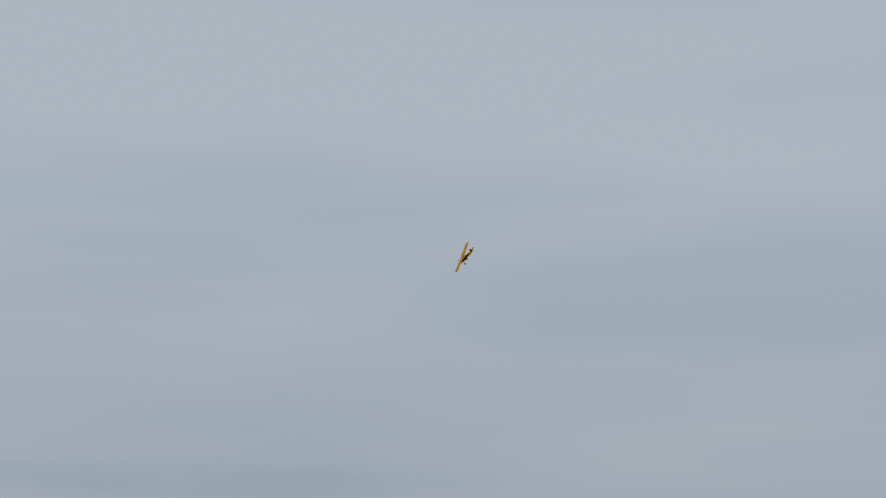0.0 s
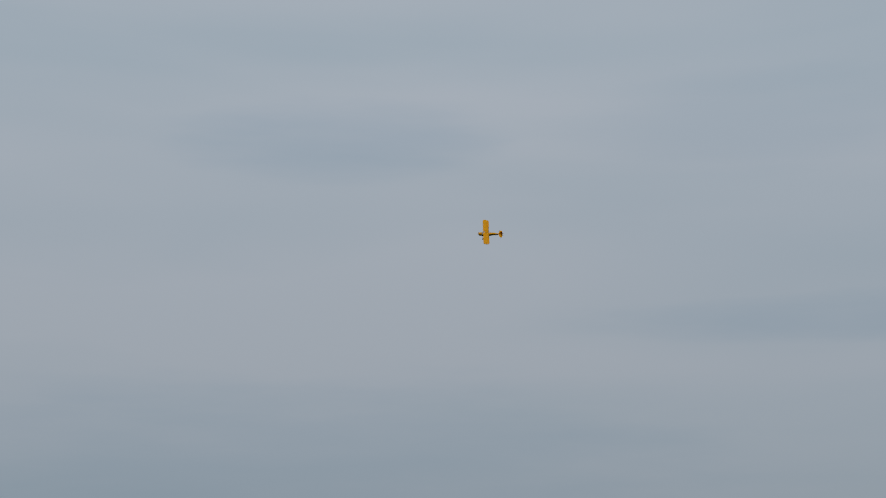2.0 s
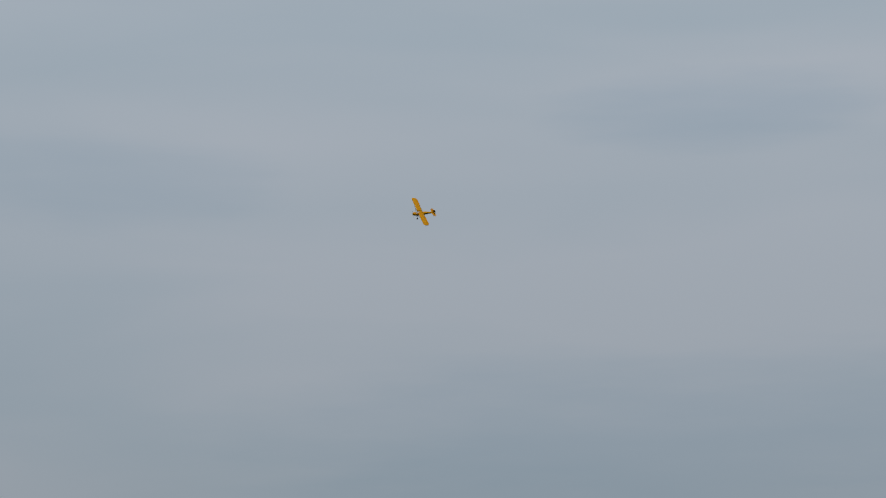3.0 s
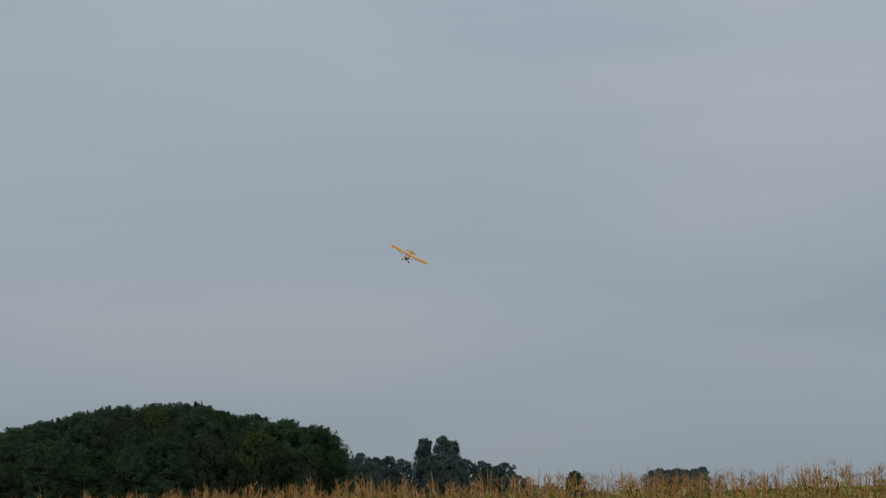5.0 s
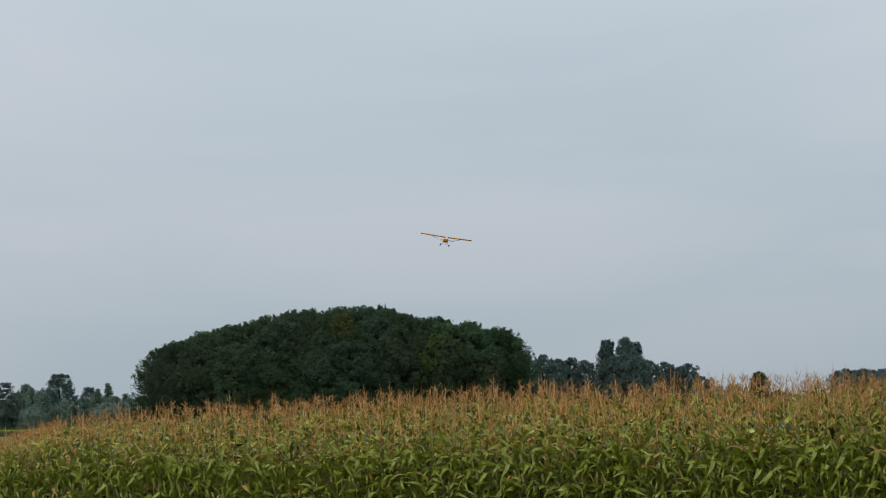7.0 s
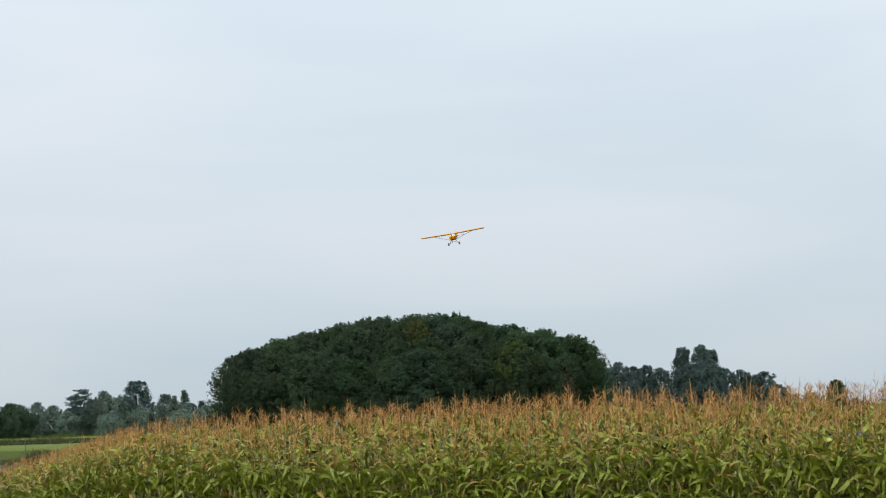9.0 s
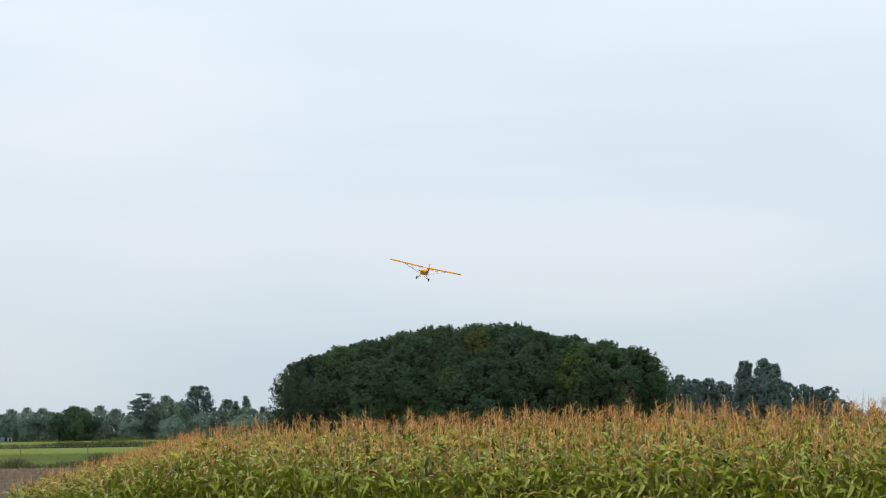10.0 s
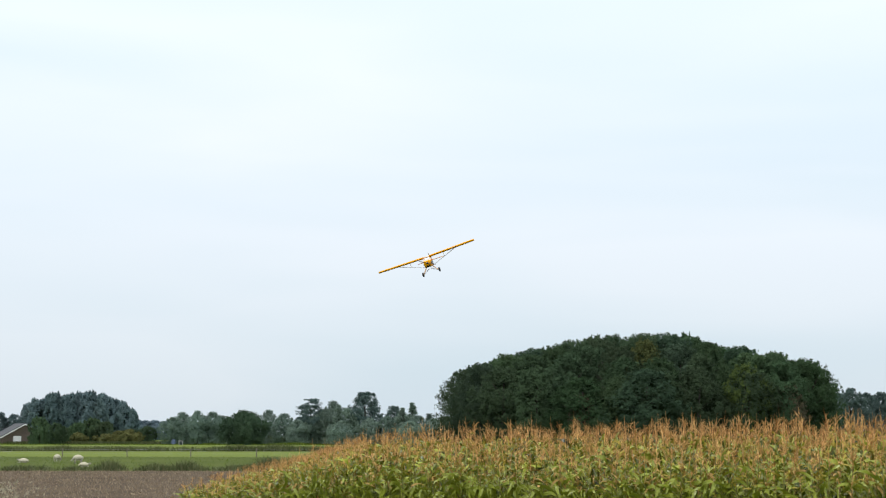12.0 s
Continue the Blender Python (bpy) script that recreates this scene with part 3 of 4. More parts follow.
WOODT = tree("wood_tree", 45, 10.0, 3.0, 0.2, 230, 24, 0.40, "poplar", 0.55, HAZED_POPLAR, "tall farm wood tree, leaf colour greyed for haze")
rng = random.Random(12)
wood = []
for k in range(30):
    a = -18.2 + 2.95 * (k % 15) / 14 + rng.uniform(-0.06, 0.06)
    u = (a + 18.25) / 3.1
    h = 8 + 10.6 * math.sqrt(max(0.0, 1 - ((u - 0.47) / 0.54) ** 2)) ** 0.8
    wood.append((*at(a, 700 + 14 * (k // 15) + rng.uniform(-4, 4)).xy, h / 10 * rng.uniform(0.92, 1.03), 1.35 * rng.uniform(0.9, 1.1), rng.uniform(0, 360)))
wood += [(*at(a, 715).xy, h / 11.5, 1.2, 90 * a) for a, h in ((-19.4, 12.5), (-19.0, 13.0), (-18.6, 12.2), (-19.8, 12.5), (-20.2, 13))]
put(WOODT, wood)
S2 = tree("bush", 46, 6.0, 4.2, 0.1, 200, 26, 0.42, "round", 0.6, BUSHLEAF, "dark green bush before a farm wood", "bush")
put(S2, [(*at(-16.35, 655).xy, 1.45, 1.1, 0), (*at(-17.86, 622).xy, 1.45, 0.9, 50), (*at(-17.4, 632).xy, 1.15, 0.8, 10), (*at(-17.05, 655).xy, 0.95, 0.9, 90), (*at(-14.75, 650).xy, 1.0, 0.8, 150),
         (*at(-16.75, 650).xy, 1.2, 0.8, 200), (*at(-15.95, 652).xy, 1.25, 0.9, 200), (*at(-15.1, 652).xy, 0.8, 0.9, 20)])
S3 = tree("bush", 47, 4.6, 3.4, 0.1, 40, 45, 0.6, "round", 0.8, SHRUB, "yellow and orange autumn bush", "bush")
put(S3, [(*at(-15.6, 640).xy, 0.9, 1.0, 0), (*at(-15.25, 642).xy, 1.0, 1.1, 70), (*at(-16.75, 640).xy, 0.8, 0.8, 130), (*at(-16.0, 641).xy, 0.7, 0.9, 220)])


# ---------------------------------------------------------------- house and sheds
def house():
    root = tagged(new("house"), "brick bungalow with a grey gabled roof and white garage door", "house")
    bm = bmesh.new()
    w, dpt, eave, ridge = 15.0, 11.0, 2.6, 6.5
    prof = [(-w / 2, 0), (w / 2, 0), (w / 2, eave), (0, ridge - 0.15), (-w / 2, eave)]
    loft(bm, [[(x, y, z) for x, z in prof] for y in (0, dpt)])
    wall = part("wall", bm, BRICK, root)
    for side in (-1, 1):
        bm = bmesh.new()
        n = Vector((side * (ridge - eave), 0, w / 2)).normalized() * 0.22
        a, b = Vector((0, 0, ridge)), Vector((side * (w / 2 + 0.6), 0, eave - 0.55))
        loft(bm, [[(p.x, y, p.z) for p in (a, b, b + n, a + n)] for y in (-0.5, dpt + 0.5)])
        part("roof", bm, ROOF, root)
        bm = bmesh.new()
        loft(bm, [[(p.x, y, p.z) for p in (a - n * 1.1, b - n * 1.1, b + n * 0.2, a + n * 0.2)] for y in (-0.62, -0.5)])
        part("bargeboard", bm, WHITE, root, "white bargeboard")
    bm = bmesh.new()
    box(bm, -2.4, -0.04, 1.5, 2.6, 0.1, 2.2, 0.02)
    part("garage_door", bm, WHITE, root, "white garage door")
    bm = bmesh.new()
    box(bm, 2.6, -0.03, 1.5, 1.2, 0.08, 1.1, 0.02)
    part("window", bm, DARKGLASS, root)
    return root


house().matrix_basis = pose(*at(-18.28, 640).xy, -0.02, 0, 0, 34)


def shed():
    root = tagged(new("shed"), "small pale shed with a flat roof beside willows", "shed")
    bm = bmesh.new()
    box(bm, 0, 0, 0.65, 1.2, 1.2, 1.3, 0.03)
    part("wall", bm, STUCCO, root)
    bm = bmesh.new()
    box(bm, 0, 0, 1.36, 1.4, 1.4, 0.12, 0.02)
    part("roof", bm, ROOF, root)
    bm = bmesh.new()
    box(bm, 0.05, -0.62, 0.56, 0.8, 0.05, 1.1, 0.01)
    part("door", bm, DARKGLASS, root)
    return root


shed().matrix_basis = pose(*at(-13.78, 583).xy, -0.02, 0, 0, 10)


def covered_heap():
    root = tagged(new("covered_stack"), "stack under a blue tarpaulin at the meadow's edge", "stack")
    bm = bmesh.new()
    loft(bm, [[(-0.8 * k, y, 0), (0.8 * k, y, 0), (0.75 * k, y, 1.6), (0.3 * k, y, 2.2), (-0.3 * k, y, 2.2), (-0.75 * k, y, 1.6)]
              for y, k in ((-1.6, 0.9), (-0.8, 1.02), (0.2, 0.96), (1.5, 0.9))])
    part("tarpaulin", bm, BLUE, root)
    bm = bmesh.new()
    box(bm, 0, -1.5, 0.18, 1.5, 0.5, 0.34, 0.03)
    part("pallet", bm, WOOD, root)
    return root


covered_heap().matrix_basis = pose(*at(-13.98, 588).xy, -0.02, 0, 0, 4) @ Matrix.Diagonal((0.75, 0.75, 0.75, 1))


# ---------------------------------------------------------------- fence and sheep
def fence():
    root = tagged(new("fence"), "wooden post and wire fence across the pasture", "fence")
    bm = bmesh.new()
    tube(bm, [(0, 0, -0.2), (0, 0, 0.95), (0, 0, 1.05)], [0.065, 0.06, 0.03], 8)
    first = part("post", bm, WOOD, root)
    xs = [-48.7 + 8.2 * k for k in range(-8, 9)]
    rng = random.Random(2)
    for i, x in enumerate(xs):
        ob = first if i == 0 else new("post", first.data)
        ob.parent = root
        ob.matrix_basis = pose(x + rng.uniform(-0.15, 0.15), 0, 0, rng.uniform(-3, 3), rng.uniform(-3, 3), 0)
    for z in (0.35, 0.62, 0.9):
        bm = bmesh.new()
        tube(bm, [(x, 0.09, z - (0.02 if k % 2 else 0)) for k, x in enumerate(np.linspace(xs[0], xs[-1], 33))], [0.006] * 33, 4)
        part("wire", bm, WIRE, root)
    return root


fence().matrix_basis = FRAME @ pose(0, 246.4, 0)


def sheep(lying=False, grazing=True):
    root = tagged(new("sheep"), "cream woolly sheep lying in the pasture" if lying else "cream woolly sheep grazing in the pasture", "sheep", "sheep in the pasture")
    lift = 0.02 if lying else 0.34
    bm = bmesh.new()
    bmesh.ops.create_icosphere(bm, subdivisions=4, radius=1)
    for v in bm.verts:
        k = 1 + 0.10 * noise.noise(v.co * 4.5) + 0.05 * noise.noise(v.co * 11)
        v.co = Vector((v.co.x * 0.56, v.co.y * 0.30, v.co.z * 0.29 + 0.03 * math.cos(v.co.x * 2))) * k
        v.co.z += lift + 0.27
    part("body", bm, WOOL, root, smooth=True)
    hz = lift + (0.02 if grazing and not lying else 0.42)
    bm = bmesh.new()
    loft(bm, [[(x, r * math.cos(a) * 0.75, z + r * math.sin(a)) for a in np.linspace(0, 2 * math.pi, 9)[:-1]] for x, z, r in
              ((0.48, lift + 0.34, 0.13), (0.62, (hz + lift + 0.34) / 2, 0.11), (0.74, hz, 0.085), (0.84, hz - 0.05, 0.05))])
    head = part("head", bm, SKIN, root, "pale woolless face", smooth=True)
    for s in (-1, 1):
        bm = bmesh.new()
        loft(bm, [[(0.64 + dx, s * (0.06 + 0.06 * k), hz + 0.07 - dz * k) for dx, dz in ((-0.03, 0), (0.03, 0), (0.02, 0.03), (-0.02, 0.03))] for k in (0, 1, 2)])
        part("ear", bm, SKIN, head)
    for x in (-0.36, 0.34):
        for s in (-1, 1):
            bm = bmesh.new()
            if lying:
                tube(bm, [(x, s * 0.2, 0.12), (x + 0.12, s * 0.3, 0.06), (x + 0.26, s * 0.28, 0.04)], [0.06, 0.04, 0.03], 6)
            else:
                tube(bm, [(x, s * 0.15, 0.46), (x + 0.02, s * 0.15, 0.2), (x, s * 0.15, 0.0)], [0.075, 0.042, 0.04], 6)
            part("leg", bm, SKIN, root, smooth=True)
    bm = bmesh.new()
    tube(bm, [(-0.55, 0, lift + 0.38), (-0.62, 0, lift + 0.28), (-0.63, 0, lift + 0.12)], [0.05, 0.045, 0.02], 6)
    part("tail", bm, WOOL, root)
    return root


graze, rest = sheep(), sheep(lying=True)
copy_thing(graze, FRAME @ pose(-38.7, 193, -0.03, 0, 0, 65) @ Matrix.Diagonal((0.86, 0.86, 0.86, 1)))
graze.matrix_basis = FRAME @ pose(-34.9, 184, -0.03, 0, 0, 215) @ Matrix.Diagonal((0.88, 0.88, 0.92, 1))
copy_thing(rest, FRAME @ pose(-41.4, 190, -0.03, 0, 0, 170) @ Matrix.Diagonal((0.85, 0.8, 0.75, 1)))
rest.matrix_basis = FRAME @ pose(-30.6, 164, -0.03, 0, 0, 10) @ Matrix.Diagonal((0.72, 0.72, 0.7, 1))


# ---------------------------------------------------------------- maize
CORNER, FRONT_END = Vector((-12.2, 49.7)), Vector((12.8, 35.5))
ALONG = (FRONT_END - CORNER).normalized()
INTO = Vector((-ALONG.y, ALONG.x))
EDGE = (Vector((-26.0, 150.0)) - CORNER).normalized()


def leaf_strip(rng, z0, phi, length, rise, droop, width, segs):
    """A maize blade: it rises from the stalk, arches over and twists; folded along its midrib."""
    P, ang = [], rise
    x, z = 0.0, z0
    twist = rng.uniform(-1.7, 1.7)
    bend = rng.uniform(-0.9, 0.9)
    kink = rng.uniform(0.25, 0.7) if rng.random() < 0.75 else 2.0
    fold = radians(rng.uniform(40, 120))
    wave, crinkle = rng.uniform(0, 6.3), rng.uniform(0.2, 0.6)
    for k in range(segs + 1):
        u = k / segs
        w = width * (0.55 + 1.6 * u) * (1 - u) ** 0.75 if u < 1 else 0.0
        w = max(w, 0.004)
        a = phi + bend * u * u
        c, s = math.cos(a), math.sin(a)
        tw = twist * u * 2
        ox, oz = -s, math.sin(tw)
        mid = (x * c, x * s, z)
        P.append((mid[0] + ox * w * math.cos(tw), mid[1] + c * w * math.cos(tw), z + oz * w + w * (0.3 + crinkle * math.sin(2.1 * k + wave))))
        P.append(mid)
        P.append((mid[0] - ox * w * math.cos(tw), mid[1] - c * w * math.cos(tw), z - oz * w + w * (0.3 + crinkle * math.sin(1.7 * k - wave))))
        x += length / segs * math.cos(ang)
        z += length / segs * math.sin(ang)
        ang -= droop / segs * (0.5 + 1.2 * u)
        if u <= kink < u + 1 / segs:
            ang -= fold
        ang = max(ang, radians(-97))
    T = []
    for k in range(segs):
        i = 3 * k
        T += [(i, i + 1, i + 4), (i, i + 4, i + 3), (i + 1, i + 2, i + 5), (i + 1, i + 5, i + 4)]
    return P, T


def tassel_strips(rng, z0, size, count):
    """A thin spike with loose side branches that arch up and outwards."""
    P, T = [], []
    tilt = (rng.uniform(-0.10, 0.10), rng.uniform(-0.10, 0.10))
    for k in range(count):
        a = rng.uniform(0, 2 * math.pi)
        c, s = math.cos(a), math.sin(a)
        h0 = z0 if k == 0 else z0 + size * rng.uniform(0.12, 0.62)
        reach = 0.02 if k == 0 else rng.uniform(0.05, 0.16)
        rise = size if k == 0 else rng.uniform(0.09, 0.24)
        droop = 0.0 if k == 0 else rng.choice((0.0, 0.0, 0.25, 0.9))
        w = rng.uniform(0.0040, 0.0056) if k == 0 else rng.uniform(0.0028, 0.0042)
        b = (tilt[0] * (h0 - z0), tilt[1] * (h0 - z0))
        lift = rise * 0.62
        m = (b[0] + reach * 0.55 * c + tilt[0] * lift, b[1] + reach * 0.55 * s + tilt[1] * lift, h0 + lift)
        t = (b[0] + reach * 1.15 * c + tilt[0] * rise, b[1] + reach * 1.15 * s + tilt[1] * rise, h0 + rise * (1 - droop))
        i = len(P)
        P += [(b[0] - s * w, b[1] + c * w, h0), (b[0] + s * w, b[1] - c * w, h0), (m[0] - s * w, m[1] + c * w, m[2]), (m[0] + s * w, m[1] - c * w, m[2]), t,
              (m[0] + c * w * 1.4, m[1] + s * w * 1.4, m[2] - 0.01)]
        T += [(i, i + 1, i + 3), (i, i + 3, i + 2), (i + 2, i + 3, i + 4), (i + 2, i + 5, i + 4), (i, i + 5, i + 2)]
    return P, T


def plant_pieces(seed, leaves, segs, branches):
    """Stalk, blades and tassel of one plant of height 1 x 2.4 m plus its tassel."""
    rng = random.Random(seed)
    pieces = []
    top = 2.34
    for k in range(leaves):
        u = k / (leaves - 1)
        z0 = 0.30 + 1.94 * u + rng.uniform(-0.05, 0.05)
        phi = rng.uniform(0, 2 * math.pi)
        length = (0.46 + 0.32 * math.sin(math.pi * min(1, u * 0.8 + 0.15))) * rng.uniform(0.8, 1.1)
        width = rng.uniform(0.036, 0.068)
        if u > 0.8:
            length, width = length * 0.58, width * 0.6
        rise = radians(rng.uniform(5, 70) + 10 * u)
        droop = radians((rng.uniform(10, 80) if rng.random() < 0.3 else rng.uniform(70, 180)) - 10 * u)
        pieces.append(("leaf", u, leaf_strip(rng, z0, phi, length, rise, droop, width, segs)))
    pieces.append(("tassel", 1, tassel_strips(rng, top - 0.10, rng.uniform(0.46, 0.74), branches)))
    return pieces


def maize_plant(seed):
    rng = random.Random(seed + 99)
    root = tagged(new("maize_plant"), "tall ripening maize plant with drooping leaves and a brown tassel", "maize plant", "maize plants along the field's edge")
    bm = bmesh.new()
    tube(bm, [(0, 0, -0.05), (0.01, 0, 1.1), (0, 0.01, 2.38)], [0.016, 0.013, 0.006], 6)
    part("stalk", bm, STALK, root)
    for name, u, (P, T) in plant_pieces(seed, 22, 6, (10, 9, 9, 8, 7, 6, 5)[seed]):
        if name == "leaf":
            ripe = 1.0 if seed < 4 else 0.3
            m = MAIZE_OLD if rng.random() < (0.4 if u < 0.15 else 0.45 * ripe if u > 0.87 else 0.06) else MAIZE_TOP if u > 0.8 and rng.random() < 0.75 * ripe else MAIZE
            raw("leaf", P, T, m, root)
        else:
            raw("tassel", P, T, TASSEL, root)
    bm = bmesh.new()
    tube(bm, [(0.02, 0.0, 1.0), (0.06, 0.015, 1.12), (0.085, 0.02, 1.24), (0.10, 0.02, 1.3)], [0.012, 0.028, 0.024, 0.006], 7)
    part("cob", bm, HUSK, root)
    return root


def smooth01(x):
    x = min(max(x, 0.0), 1.0)
    return x * x * (3 - 2 * x)


def crop_height(p):
    """How tall the crop stands here, against 2.9 m; it is stunted towards its corner and its outer rows."""
    rel = p - CORNER
    side = rel.x * EDGE.y - rel.y * EDGE.x
    f = 0.51 + 0.47 * smooth01((side + 0.3) / 6.5) + 0.10 * smooth01((side - 8) / 16) + 0.08 * math.exp(-((side - 12.5) / 6.5) ** 2)
    f *= 1 - 0.19 * (1 - smooth01(rel.dot(INTO) / 4.5 + 0.05)) * smooth01(side / 9)
    return f * (1.0 + 0.05 * noise.noise(Vector((p.x * 0.35, p.y * 0.35, 0))) + 0.03 * noise.noise(Vector((p.x * 1.7, p.y * 1.7, 5))))


def maize_field():
    rng = random.Random(77)

    def stature():
        """Most plants reach the top of the crop; some stay well below it."""
        return rng.uniform(0.90, 1.07) if rng.random() < 0.66 else rng.uniform(0.70, 0.92)

    length = (FRONT_END - CORNER).length
    # the first row, plant by plant
    kinds = [maize_plant(s) for s in range(7)]
    first = {}
    count = 0
    x = 0.0
    while x < length - 1.0 and count < 250:
        x += rng.uniform(0.10, 0.135)
        p = CORNER + ALONG * x + INTO * rng.uniform(-0.06, 0.06)
        h = crop_height(p) * stature()
        m = pose(p.x, p.y, -0.03, rng.uniform(-4, 4), rng.uniform(-4, 4), rng.uniform(0, 360)) @ Matrix.Diagonal((0.5 + 0.5 * h, 0.5 + 0.5 * h, h, 1))
        k = rng.randrange(5) if rng.random() < smooth01(x / 21) else rng.choice((4, 5, 5, 6, 6))
        count += 1
        if k in first:
            copy_thing(kinds[k], m)
        else:
            first[k] = m
    for k, m in first.items():
        kinds[k].matrix_basis = m
    # the rows behind, as one crop
    lib = []
    for s in range(10):
        V, T, I, upper = [], [], [], []
        r2 = random.Random(s)
        for name, u, (P, F) in plant_pieces(100 + s, 15, 4, (10, 10, 9, 9, 8, 8, 7, 6, 5, 0)[s]):
            o = len(V)
            V += P
            T += [(a + o, b + o, c + o) for a, b, c in F]
            ripe = 1.0 if s < 6 else 0.3
            slot = 3 if name == "tassel" else 1 if r2.random() < (0.4 if u < 0.15 else 0.45 * ripe if u > 0.87 else 0.06) else 2 if u > 0.8 and r2.random() < 0.75 * ripe else 0
            I += [slot] * len(F)
            if u > 0.5:
                upper += range(len(T) - len(F), len(T))
        o = len(V)
        V += [(0.013, 0, 0), (-0.007, 0.011, 0), (-0.007, -0.011, 0), (0, 0, 2.4)]
        T += [(o, o + 1, o + 3), (o + 1, o + 2, o + 3), (o + 2, o, o + 3)]
        I += [4] * 3
        lib.append((np.array(V), np.array(T), np.array(I), upper))
    VV, TT, II, base = [], [], [], 0

    def kind_at(p):
        rel = p - CORNER
        side = rel.x * EDGE.y - rel.y * EDGE.x
        return rng.randrange(7) if rng.random() < smooth01(side / 20) else rng.choice((6, 7, 8, 8, 9, 9, 9))

    def add(p, h, which, light=False):
        nonlocal base
        V, T, I, upper = lib[which]
        if light:
            T, I = T[upper], I[upper]
        a = rng.uniform(0, 2 * math.pi)
        c, s = math.cos(a), math.sin(a)
        w = 0.5 + 0.5 * h
        lx, ly = rng.gauss(0, 0.035), rng.gauss(0, 0.035)
        X = np.stack([w * (c * V[:, 0] - s * V[:, 1]) + p.x + lx * V[:, 2], w * (s * V[:, 0] + c * V[:, 1]) + p.y + ly * V[:, 2], h * V[:, 2]], 1)
        VV.append(X)
        TT.append(T + base)
        II.append(I)
        base += len(V)

    for rowi in range(0, 14):
        x = length - 1.0 if rowi == 0 else rowi * 0.7 * EDGE.dot(ALONG) / INTO.dot(EDGE)
        while x < length + 3:
            x += rng.uniform(0.12, 0.175) if rowi < 7 else rng.uniform(0.18, 0.27)
            p = CORNER + ALONG * x + INTO * (0.7 * rowi + rng.uniform(-0.07, 0.07))
            add(p, crop_height(p) * stature(), kind_at(p), rowi > 5)
    # the free edge towards the stubble
    for k in range(900):
        q = rng.uniform(0, 100)
        p = CORNER + EDGE * q + Vector((EDGE.y, -EDGE.x)) * rng.uniform(0.0, 4.5)
        add(p, crop_height(p) * rng.uniform(0.93, 1.07), kind_at(p))
    # the heart of the field
    for k in range(1200):
        q, u = rng.uniform(7, 95), rng.random()
        a, b = CORNER + EDGE * q, FRONT_END + Vector((0.55, 0.83)) * q
        p = a.lerp(b, u)
        add(p, crop_height(p) * rng.uniform(0.9, 1.05), kind_at(p), True)
    ob = big("maize_crop", np.concatenate(VV), np.concatenate(TT), np.concatenate(II), [MAIZE, MAIZE_OLD, MAIZE_TOP, TASSEL, STALK])
    tagged(ob, "dense ripening maize crop with brown tassels and green leaves", "maize", kind="stuff")


maize_field()


# ---------------------------------------------------------------- model aeroplane
def wing_section(chord, thick, z, n=10):
    """A flat-bottomed section, its nose forward along x, quarter chord at x = 0."""
    up, lo = [], []
    for k in range(n + 1):
        u = 1 - math.cos(math.pi * 0.5 * k / n)
        t = 5 * thick * chord * (0.2969 * math.sqrt(u) - 0.126 * u - 0.3516 * u * u + 0.2843 * u ** 3 - 0.1036 * u ** 4)
        x = chord * (0.38 - u)
        rise = 0.055 * x
        up.append((x, z + t * 1.05 + rise))
        lo.append((x, z - t * 0.80 + rise))
    return up[::-1] + lo[1:-1]


